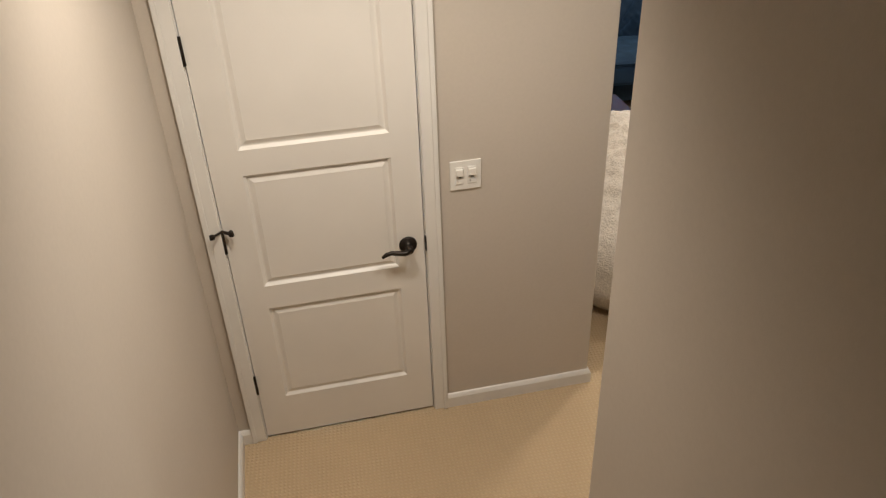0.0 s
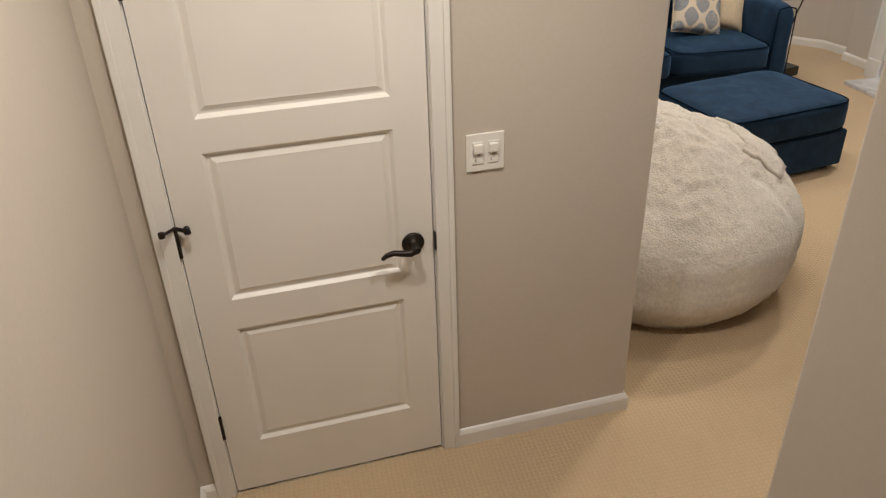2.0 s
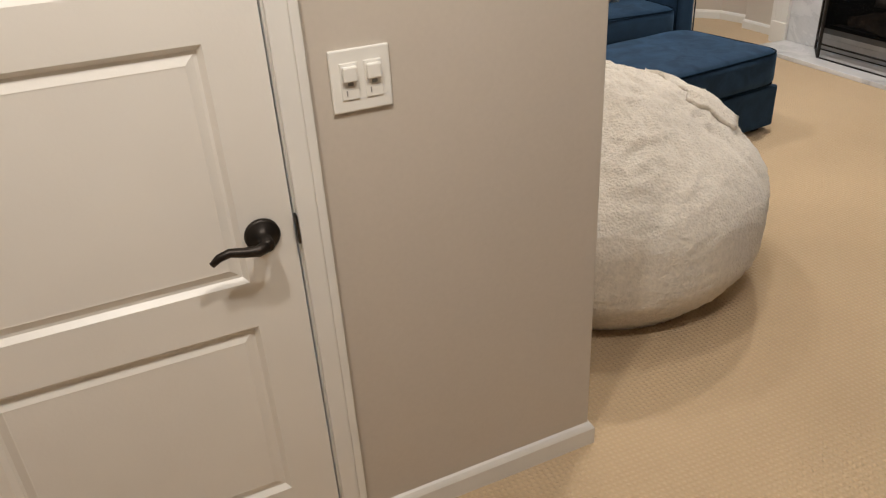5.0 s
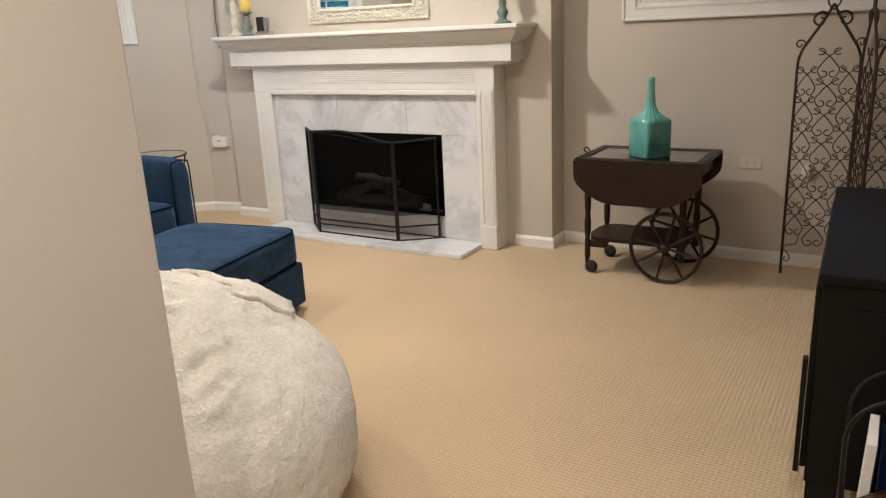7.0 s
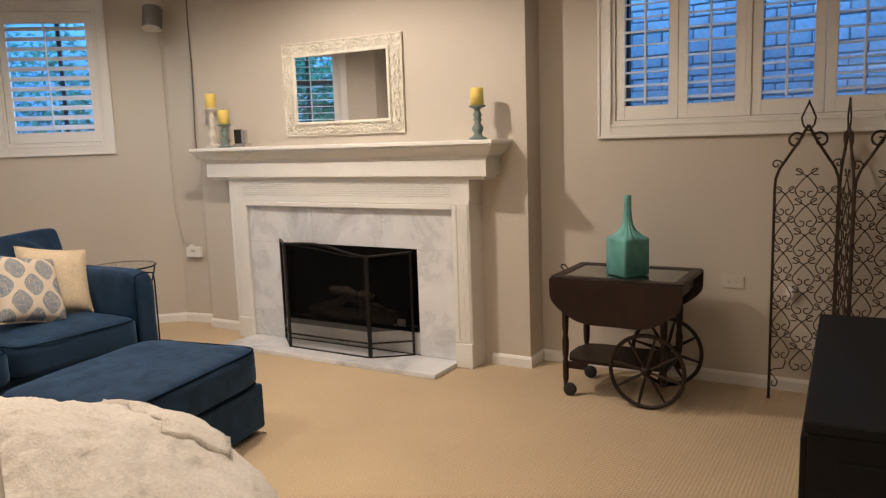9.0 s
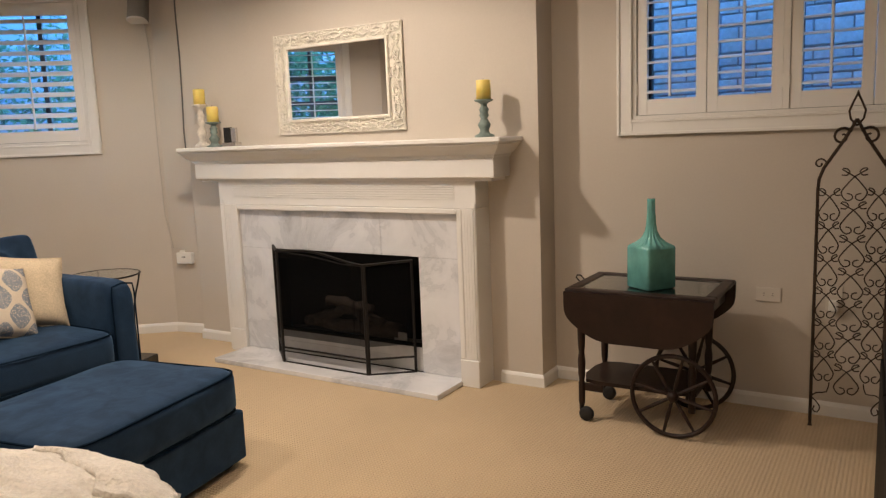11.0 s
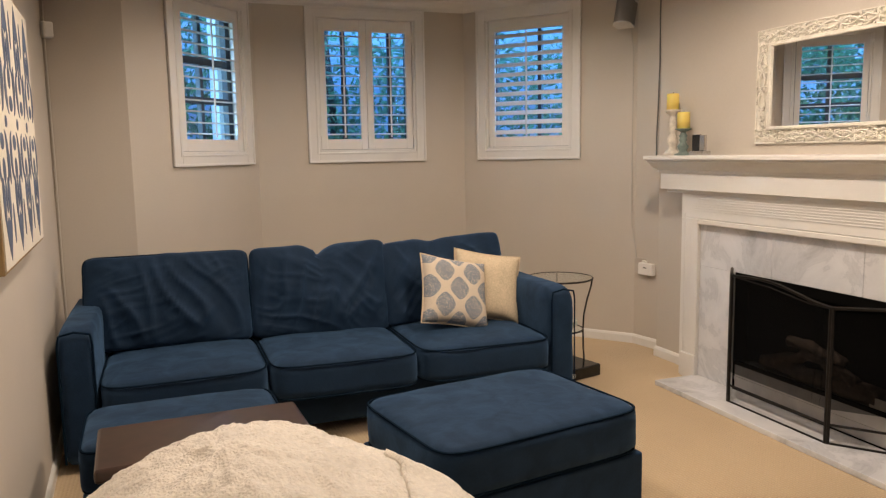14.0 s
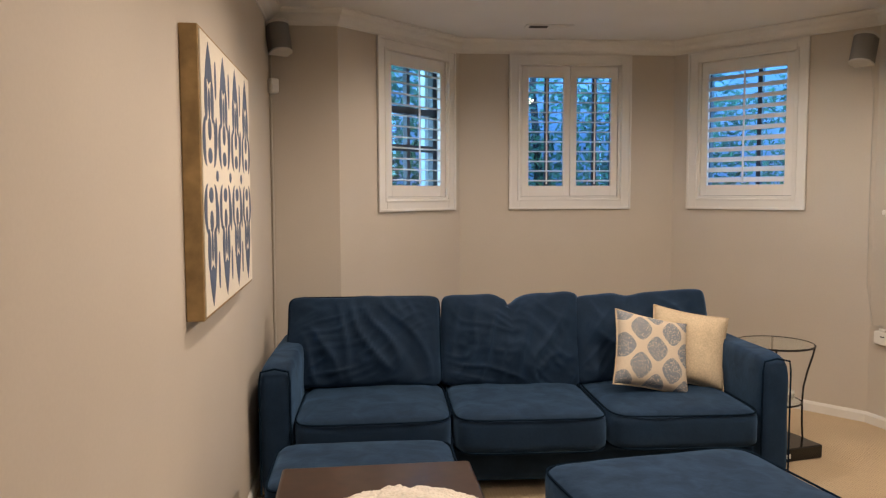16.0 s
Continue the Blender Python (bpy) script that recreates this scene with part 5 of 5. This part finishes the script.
arrow = [(0, 0.075), (0.026, 0.03), (0.042, -0.012), (0.05, -0.05), (0.022, -0.035), (0.0, -0.05), (-0.022, -0.035), (-0.05, -0.05), (-0.042, -0.012), (-0.026, 0.03)]
for c in range(4):
    cx = PWD * (c + 0.5) / 4
    for sz in (-1, 1):
        motif(arrow, cx, sz * 0.335, sz)
        motif(oval(0.020, 0.066), cx - 0.052, sz * 0.235, sz)
        motif(oval(0.020, 0.066), cx + 0.052, sz * 0.235, sz)
        motif(oval(0.013, 0.045), cx, sz * 0.225, sz)
        motif(crescent(0.05, 0.075, 1), cx + 0.055, sz * 0.105, sz)
        motif(crescent(0.05, 0.075, -1), cx - 0.055, sz * 0.105, sz)
        motif(oval(0.022, 0.034), cx, sz * 0.145, sz)
        motif(oval(0.028, 0.024), cx, sz * 0.062, sz)
    for sx in ((1,) if c < 3 else ()):
        motif(oval(0.012, 0.06), cx + sx * 0.118, 0.31)
        motif(oval(0.012, 0.05), cx + sx * 0.118, 0.14)
        motif(oval(0.012, 0.05), cx + sx * 0.118, -0.14)
        motif(oval(0.018, 0.018), cx + sx * 0.118, 0.0) if sx > 0 and c < 3 else None
        motif(oval(0.012, 0.06), cx + sx * 0.118, -0.31)

# ---- wire side table with bowls ----
clear = mat("clear_table_glass", (0.9, 0.95, 0.93), 0.02)
nd, ln, b = nodes_of(clear)
b.inputs["Transmission Weight"].default_value = 1.0
b.inputs["IOR"].default_value = 1.45
wt = thing("wire_table", 5.235, 6.55, 0, 0, "round black wire side table with glass shelves beside the sofa", "side table")
def ring(r, z, t=0.005, n=40):
    return tube([(r * math.cos(2 * math.pi * i / n), r * math.sin(2 * math.pi * i / n), z) for i in range(n)], t, 6, closed=True)


part("top_ring", ring(0.215, 0.605, 0.006), black_iron, wt)
part("lower_ring", ring(0.155, 0.27, 0.006), black_iron, wt)
part("glass_top", lathe([(0.21, 0.603), (0.21, 0.609)], 40), clear, wt, "clear glass top").visible_shadow = False
part("glass_shelf", lathe([(0.15, 0.268), (0.15, 0.273)], 40), clear, wt, "clear glass shelf").visible_shadow = False
for k in range(4):
    a = math.radians(-25 + 90 * k)
    pr = [(0.215, 0.605), (0.205, 0.55), (0.18, 0.46), (0.160, 0.36), (0.156, 0.27), (0.158, 0.15), (0.165, 0.05), (0.18, 0.0)]
    part("leg", tube([(r * math.cos(a), r * math.sin(a), z) for r, z in pr], 0.006, 6), black_iron, wt)
china = mat("pale_china", (0.60, 0.60, 0.52), 0.25, wear=0.2, wear_scale=30)
bo = thing("bowl_stack", 5.25, 6.51, 0.2735, 0, "stack of pale striped bowls on the wire table", "bowls")
for k in range(3):
    part("bowl", lathe([(0.035, 0.014 * k), (0.06, 0.014 * k + 0.008), (0.082, 0.014 * k + 0.03), (0.085, 0.014 * k + 0.034), (0.078, 0.014 * k + 0.031), (0.03, 0.014 * k + 0.006)], 28), china, bo, "", True)
bx = thing("black_box", 5.24, 6.41, 0.0005, 14, "flat black electronics box on the carpet", "electronics")
part("case", box(-0.14, 0.14, -0.13, 0.13, 0.0, 0.075, 0.006), gloss_black, bx)
part("label", box(-0.11, -0.08, -0.1312, -0.1302, 0.02, 0.045), white_plastic, bx, "small white sticker")

# ---- drop-leaf tea cart ----
cart_wood = mat("dark_mahogany", (0.020, 0.009, 0.006), 0.44, grain=0.25, scale=22, wear=0.25, wear_scale=5, coat=0.05, spec=0.3)
rubber = mat("black_rubber", (0.015, 0.014, 0.013), 0.7)
ct = thing("tea_cart", 5.845, 3.25, 0, 0, "dark wooden drop-leaf tea cart with two large spoked wheels", "tea cart")
# local: x depth (front is -x), y length (handle end +y)
CX, CY, CZ = 0.235, 0.34, 0.664
bm = bmesh.new()
add_box(bm, -CX, -CX + 0.05, -CY, CY, CZ - 0.022, CZ, 0.006, 2)
add_box(bm, CX - 0.05, CX, -CY, CY, CZ - 0.022, CZ, 0.006, 2)
add_box(bm, -CX + 0.05, CX - 0.05, CY - 0.05, CY, CZ - 0.022, CZ, 0.006, 2)
add_box(bm, -CX + 0.05, CX - 0.05, -CY, -CY + 0.05, CZ - 0.022, CZ, 0.006, 2)
add_box(bm, -CX + 0.04, CX - 0.04, -CY + 0.04, CY - 0.04, CZ - 0.03, CZ - 0.014)
part("tray_frame", bm, cart_wood, ct)
part("glass_inlay", box(-CX + 0.051, CX - 0.051, -CY + 0.051, CY - 0.051, CZ - 0.0135, CZ - 0.006), clear, ct, "glass tray inlay")
part("apron", box(-CX + 0.035, CX - 0.035, -CY + 0.04, CY - 0.04, CZ - 0.10, CZ - 0.0305, 0.003), cart_wood, ct)
for sx in (-1, 1):
    # hanging leaf: straight along the hinge, wavy rounded below
    n = 28
    pts = [(-CY, 0.0)] + [(-CY * math.cos(math.pi * i / n) * (1.0), -0.045 - 0.19 * (math.sin(math.pi * i / n) ** 0.72) - 0.006 * math.cos(6 * math.pi * i / n)) for i in range(n + 1)] + [(CY, 0.0)]
    bm = bmesh.new()
    f0 = [bm.verts.new((sx * (CX + 0.001), y, CZ - 0.012 + z)) for y, z in pts]
    f1 = [bm.verts.new((sx * (CX + 0.016), y, CZ - 0.012 + z)) for y, z in pts]
    m = len(pts)
    for i in range(m):
        bm.faces.new((f0[i], f0[(i + 1) % m], f1[(i + 1) % m], f1[i]))
    bm.faces.new(f0)
    bm.faces.new(f1[::-1])
    bmesh.ops.recalc_face_normals(bm, faces=bm.faces)
    part("drop_leaf", bm, cart_wood, ct)
LEG = [(0.012, 0.075), (0.016, 0.10), (0.016, 0.19), (0.012, 0.20), (0.017, 0.23), (0.019, 0.30), (0.013, 0.34), (0.017, 0.37), (0.019, 0.45), (0.014, 0.52), (0.017, 0.565)]
for sx in (-1, 1):
    part("leg", moved(lathe(LEG, 14), Matrix.Translation((sx * 0.165, 0.285, 0))), cart_wood, ct, "", True)
    part("leg", moved(lathe([(0.016, 0.12)] + LEG[2:], 14), Matrix.Translation((sx * 0.165, -0.235, 0))), cart_wood, ct, "", True)
    cw2 = bmesh.new()
    add_lathe(cw2, [(0.012, -0.016), (0.033, -0.013), (0.036, -0.006), (0.036, 0.006), (0.033, 0.013), (0.012, 0.016)], 20)
    part("caster", moved(cw2, Matrix.Translation((sx * 0.165, 0.262, 0.036)) @ Matrix.Rotation(radians(90), 4, "Y")), rubber, ct, "", True)
    part("caster_fork", tube([(sx * 0.165, 0.285, 0.09), (sx * 0.165, 0.288, 0.06), (sx * 0.165, 0.266, 0.04)], 0.011, 8), black_iron, ct)
# scalloped lower shelf with carved brackets
pts = [(-0.15, -0.25), (-0.17, -0.15), (-0.17, 0.20), (-0.15, 0.27), (-0.07, 0.30), (0.07, 0.30), (0.15, 0.27), (0.17, 0.20), (0.17, -0.15), (0.15, -0.25)]
part("lower_shelf", extrude_poly(pts, 0.19, 0.208), cart_wood, ct)
for sx in (-1, 1):
    part("bracket", box(sx * 0.16 - 0.008, sx * 0.16 + 0.008, 0.18, 0.28, 0.15, 0.19, 0.006, 2), cart_wood, ct)
WR = 0.197
for sx in (-1, 1):
    xw = sx * 0.20
    wy = -0.16
    tyre = tube([(xw, wy + (WR - 0.011) * math.cos(2 * math.pi * i / 40), WR + (WR - 0.011) * math.sin(2 * math.pi * i / 40)) for i in range(40)], 0.011, 8, closed=True)
    wh = part("wheel", tyre, cart_wood, ct, "large dark spoked wheel", True)
    hub = bmesh.new()
    add_lathe(hub, [(0.012, -0.03), (0.024, -0.018), (0.026, 0.0), (0.024, 0.018), (0.012, 0.03)], 16)
    part("hub", moved(hub, Matrix.Translation((xw, wy, WR)) @ Matrix.Rotation(radians(90), 4, "Y")), cart_wood, wh, "", True)
    for k in range(8):
        a = 2 * math.pi * (k + 0.3) / 8
        c, s = math.cos(a), math.sin(a)
        part("spoke", tube([(xw, wy + r * c, WR + r * s) for r in (0.02, 0.05, 0.09, 0.13, WR - 0.014)], [0.006, 0.008, 0.0095, 0.008, 0.006], 8), cart_wood, wh)
part("axle", tube([(-0.2, -0.16, WR), (0.2, -0.16, WR)], 0.009, 8), black_iron, ct)
part("handle", tube([(-0.03, CY + 0.002, CZ - 0.005), (-0.03, CY + 0.02, CZ + 0.014), (0.0, CY + 0.026, CZ + 0.02), (0.03, CY + 0.02, CZ + 0.014), (0.03, CY + 0.002, CZ - 0.005)], 0.004, 6), bronze, ct, "small brass ring handle")

# turquoise ribbed bottle
teal = mat("turquoise_glaze", (0.15, 0.43, 0.40), 0.2, wear=0.18, wear_scale=14, bump=0.003, bump_scale=55, coat=0.6)
va = thing("bottle_vase", 5.80, 3.235, CZ - 0.005, 55, "glossy turquoise ceramic bottle vase with square body on the cart", "vase")
bm = bmesh.new()
NS = 96
PROF = [(0.076, 0.0, 9, 0), (0.082, 0.006, 11, 0), (0.082, 0.185, 11, 0), (0.084, 0.197, 5, 0.2), (0.060, 0.212, 3, 1), (0.040, 0.235, 2, 1.3), (0.026, 0.265, 2, 1), (0.021, 0.30, 2, 1), (0.0175, 0.35, 2, 1), (0.0165, 0.40, 2, 1), (0.018, 0.415, 2, 0.5), (0.013, 0.415, 2, 0)]
rings = []
for r, z, k, ribs in PROF:
    rg = []
    for i in range(NS):
        a = 2 * math.pi * i / NS
        c, s = math.cos(a), math.sin(a)
        q = r / (abs(c) ** k + abs(s) ** k) ** (1 / k) * (1 + 0.075 * ribs * math.cos(16 * a))
        rg.append(bm.verts.new((q * c, q * s, z)))
    rings.append(rg)
for A, B in zip(rings, rings[1:]):
    for i in range(NS):
        bm.faces.new((A[i], A[(i + 1) % NS], B[(i + 1) % NS], B[i]))
bm.faces.new(rings[0][::-1])
bm.faces.new(rings[-1])
part("body", bm, teal, va, "", True)

# ---- outlets ----
plate_beige = mat("beige_plate", (0.60, 0.55, 0.48), 0.45, wear=0.04)


def outlet(name, y, z, horizontal, label):
    t = on_wall(name, XW, y, z, -1, 0, label, "outlet")
    w, h = (0.0575, 0.0355) if horizontal else (0.0355, 0.0575)
    part("plate", box(-w, w, -0.006, -0.0004, -h, h, 0.0025), plate_beige, t)
    for s in (-1, 1):
        cx, cz = (s * 0.02, 0) if horizontal else (0, s * 0.02)
        part("socket", box(cx - 0.014, cx + 0.014, -0.0075, -0.006, cz - 0.014, cz + 0.014, 0.003), plate_beige, t)
        for q in (-0.005, 0.005):
            part("slot", box(cx + (-0.004 if horizontal else q - 0.001), cx + (0.004 if horizontal else q + 0.001), -0.0079, -0.0074, cz + (q - 0.001 if horizontal else -0.004), cz + (q + 0.001 if horizontal else 0.004)), dark_gap, t)
    return t


outlet("wall_outlet", 2.785, 0.572, True, "beige horizontal wall outlet above the baseboard")
outlet("wall_outlet", 2.50, 0.575, False, "beige wall outlet behind the iron screen")
pl = on_wall("night_light", XW - 0.0085, 2.50, 0.55, -1, 0, "small white plug-in night light in the outlet", "night light")
part("body", box(-0.02, 0.02, -0.03, 0.0, -0.035, 0.02, 0.008, 3), white_plastic, pl)

# ---- folding iron trellis ----
trl = thing("iron_screen", 0, 0, 0, 0, "rusty black wrought-iron folding screen with scrolls", "folding screen")
TP = [(6.07, 2.574), (6.14, 2.285), (5.86, 2.215), (5.95, 1.93)]
TW, TH = 0.292, 1.21


def lattice_mesh():
    bm = bmesh.new()
    def wire(pts, r=0.003):
        # round the corners of a hand-drawn run
        P = [Vector((x, 0, z)) for x, z in pts]
        sm = []
        for i in range(len(P) - 1):
            p0, p1, p2, p3 = P[max(0, i - 1)], P[i], P[i + 1], P[min(len(P) - 1, i + 2)]
            for t in (0, 0.5):
                sm.append(0.5 * ((2 * p1) + (p2 - p0) * t + (2 * p0 - 5 * p1 + 4 * p2 - p3) * t * t + (3 * p1 - p0 - 3 * p2 + p3) * t ** 3))
        sm.append(P[-1])
        add_tube(bm, sm, r, 5)
    half = TW / 2

    def bell(cx, cz, w, h):
        """Two wires that cross under curled tips, spread into a heart and curl inwards at its foot."""
        for sg in (-1, 1):
            tip = [(cx - sg * (0.34 * w + 0.17 * w * math.cos(a)), cz + 0.40 * h + 0.11 * h * math.sin(a)) for a in (5.4, 4.3, 3.1, 1.9, 0.9)]
            foot = [(cx + sg * (0.20 * w + 0.16 * w * math.cos(a)), cz - 0.36 * h + 0.11 * h * math.sin(a)) for a in (-0.4, -1.5, -2.7, -3.9, -5.0)]
            wire(tip + [(cx, cz + 0.26 * h), (cx + sg * 0.30 * w, cz - 0.02 * h), (cx + sg * 0.45 * w, cz - 0.22 * h)] + foot)

    for k in range(7):
        bell(0, 0.225 + 0.148 * k, 0.115, 0.145)
    for s in (-1, 1):
        for k in range(6):
            bell(s * half * 0.66, 0.285 + 0.148 * k, 0.094, 0.145)
    for s in (-1, 1):
        wire([(s * half, 0.14), (s * half * 0.82, 0.16), (s * half * 0.55, 0.165), (s * half * 0.48, 0.21)])
        wire([(s * half, 0.14), (s * half * 0.85, 0.12), (s * half * 0.72, 0.09), (s * half * 0.80, 0.065), (s * half * 0.92, 0.075), (s * half * 0.88, 0.095)])
    return bm


lat = bpy.data.meshes.new("scrollwork")
b0 = lattice_mesh()
b0.to_mesh(lat)
b0.free()
lat.materials.append(rust_iron)
for k in range(3):
    A, B = Vector((*TP[k], 0)), Vector((*TP[k + 1], 0))
    mid = (A + B) / 2
    d = (B - A).normalized()
    M = Matrix.Translation(mid) @ Matrix.Rotation(math.atan2(d.y, d.x), 4, "Z")
    half = (B - A).length / 2 - 0.004
    fr = bmesh.new()
    for s in (-1, 1):
        add_tube(fr, [(s * half, 0, 0), (s * half, 0, TH - 0.12), (s * half * 0.98, 0, TH - 0.07), (s * half * 0.86, 0, TH - 0.02), (s * half * 0.55, 0, TH + 0.05), (s * half * 0.25, 0, TH + 0.12), (0, 0, TH + 0.19)], 0.007, 6)
        add_lathe(fr, [(0.010, 0.0), (0.010, 0.004), (0.006, 0.008)], 8, (s * half, 0))
    fo = part("leaf_frame", moved(fr, M), rust_iron, trl)
    o = new("scrollwork", lat)
    o.parent = fo
    o.matrix_basis = M
    for s in (-1, 1):
        part("finial", moved(tube([(0, 0, TH + 0.16), (s * 0.025, 0, TH + 0.19), (s * 0.032, 0, TH + 0.225), (s * 0.018, 0, TH + 0.26), (0, 0, TH + 0.30)], 0.0046, 6), M), rust_iron, fo)
        part("scroll", moved(tube([(s * p[0], 0, p[1]) for p in scroll_pts(0.055, TH + 0.115, 0.042, 2.6, 1.2, -1, 18, 0.2)], [0.0062 - 0.0022 * i / 18 for i in range(19)], 6), M), rust_iron, fo)
        part("scroll", moved(tube([(s * p[0], 0, p[1]) for p in scroll_pts(half - 0.005, TH + 0.0, 0.026, 3.2, 1.1, -1, 14, 0.2)], 0.0036, 6), M), rust_iron, fo)
    part("finial_tip", moved(lathe([(0.002, TH + 0.292), (0.006, TH + 0.30), (0.002, TH + 0.312)], 8), M), rust_iron, fo)

# ---- black media cabinet ----
cab = thing("media_cabinet", 4.395, 2.245, 0, 2.2, "low black wooden cabinet on bracket feet", "cabinet")
HW, DP, HT = 0.56, 0.46, 0.722
part("top", box(-HW - 0.008, HW + 0.008, -DP, 0.010, HT - 0.028, HT, 0.004), black_wood, cab)
part("body", box(-HW, HW, -DP + 0.012, 0.0, 0.11, HT - 0.029, 0.003), black_wood, cab)
for sx in (-1, 1):
    for y in (-0.045, -DP + 0.055):
        part("foot", box(sx * (HW - 0.03) - 0.03, sx * (HW - 0.03) + 0.03, y - 0.04, y + 0.04, 0, 0.1095, 0.004), black_wood, cab)
    part("end_panel", box(sx * (HW + 0.0035) - 0.003, sx * (HW + 0.0035) + 0.003, -DP + 0.07, -0.06, 0.17, HT - 0.09, 0.002), black_wood, cab)
for k in range(3):
    x0 = -HW + 0.02 + k * (2 * HW - 0.04) / 3
    part("door", box(x0 + 0.003, x0 + (2 * HW - 0.04) / 3 - 0.003, 0.0005, 0.016, 0.14, HT - 0.05, 0.003), black_wood, cab)

part("front_board", box(-HW - 0.012, -HW + 0.02, 0.017, 0.03, 0.14, HT - 0.24, 0.003), black_wood, cab)

# wire magazine basket and leather pouf beside the cabinet
blue_cover = mat("blue_book_cover", (0.012, 0.018, 0.06), 0.35, wear=0.1)
paper = mat("book_pages", (0.78, 0.76, 0.72), 0.8, grain=0.05)
leather = mat("brown_leather", (0.045, 0.018, 0.010), 0.42, grain=0.2, scale=70, wear=0.2, wear_scale=7, bump=0.0008, bump_scale=140)
mb = thing("magazine_basket", 3.70, 1.985, 0, 90, "black wire magazine basket beside the cabinet", "basket")
for y in (-0.09, 0.09):
    part("hoop", tube([(-0.14, y, 0.006), (-0.145, y, 0.38)] + [(-0.145 * math.cos(a), y, 0.385 + 0.13 * math.sin(a)) for a in [math.pi * q / 14 for q in range(15)]] + [(0.145, y, 0.38), (0.14, y, 0.006)], 0.006, 8), black_iron, mb)
for x in (-0.12, -0.06, 0.0, 0.06, 0.12):
    part("wire", tube([(x, -0.09, 0.012), (x, 0.09, 0.012)], 0.004, 6), black_iron, mb)
bk = thing("book", 3.70, 2.085, 0.018, 90, "white paperback book standing in the wire basket", "book")
part("pages", moved(box(-0.010, 0.010, -0.085, 0.08, 0.0, 0.36), Matrix.Rotation(radians(-2), 4, "Y")), paper, bk, "white page block")
part("cover", moved(box(-0.0125, -0.0102, -0.087, 0.08, 0.0, 0.362), Matrix.Rotation(radians(-2), 4, "Y")), blue_cover, bk, "dark blue cover")
bn = thing("binder", 3.70, 2.0, 0.018, 90, "dark blue binder standing in the wire basket", "binder")
part("spine", box(-0.055, 0.055, -0.085, -0.080, 0.0, 0.34, 0.002), blue_cover, bn)
for x in (-0.055, 0.051):
    part("board", box(x, x + 0.004, -0.0795, 0.08, 0.0, 0.34, 0.001), blue_cover, bn)

po = thing("pouf", 3.525, 1.945, 0, 0, "small round dark brown leather pouf on bun feet", "pouf")
part("cushion", lathe([(0.02, 0.035), (0.15, 0.037), (0.18, 0.06), (0.192, 0.11), (0.192, 0.17), (0.178, 0.225), (0.145, 0.258), (0.08, 0.274), (0.012, 0.278)], 40), leather, po, "", True)
part("button", moved(lathe([(0.014, 0.276), (0.014, 0.281), (0.006, 0.285), (0.001, 0.286)], 14), Matrix.Identity(4)), leather, po, "", True)
for a in (45, 135, 225, 315):
    part("foot", moved(lathe([(0.012, 0.0), (0.022, 0.008), (0.024, 0.02), (0.016, 0.035)], 14), Matrix.Translation((0.14 * math.cos(radians(a)), 0.14 * math.sin(radians(a)), 0))), walnut, po, "", True)

# bricks of the well wall
bmk = box(-0.012, 0.03, 0, 0.19, 0, 0.065, 0.004, 1)
brick_mesh = bpy.data.meshes.new("brick")
bmk.to_mesh(brick_mesh)
bmk.free()
brick_mesh.materials.append(brickm)
for r in range(30):
    z = 0.92 + r * 0.075
    for c in range(16):
        y0 = 1.22 + c * 0.2 + (0.1 if r % 2 else 0)
        if 1.7 < y0 < 3.8 and 1.2 < z < 2.7:
            o = new("brick", brick_mesh)
            o.parent = well
            o.location = (XW + 0.95 - random.uniform(0, 0.004), y0, z)

# ---- downlights ----
for x, y, p in ((3.3, 3.9, 38), (5.0, 3.6, 22), (3.3, 5.3, 66), (4.7, 4.95, 142), (3.6, 6.75, 42), (5.1, 6.75, 20)):
    spot(x, y, CEIL - 0.02, p, *((172, 0.4) if p == 142 else (160, 0.8)))
spot(*(NEAR @ Vector((1.42, 2.15, 2.585))), 68, 132, 0.9)
spot(*(NEAR @ Vector((2.14, 1.95, 2.585))), 70, 150, 0.9)
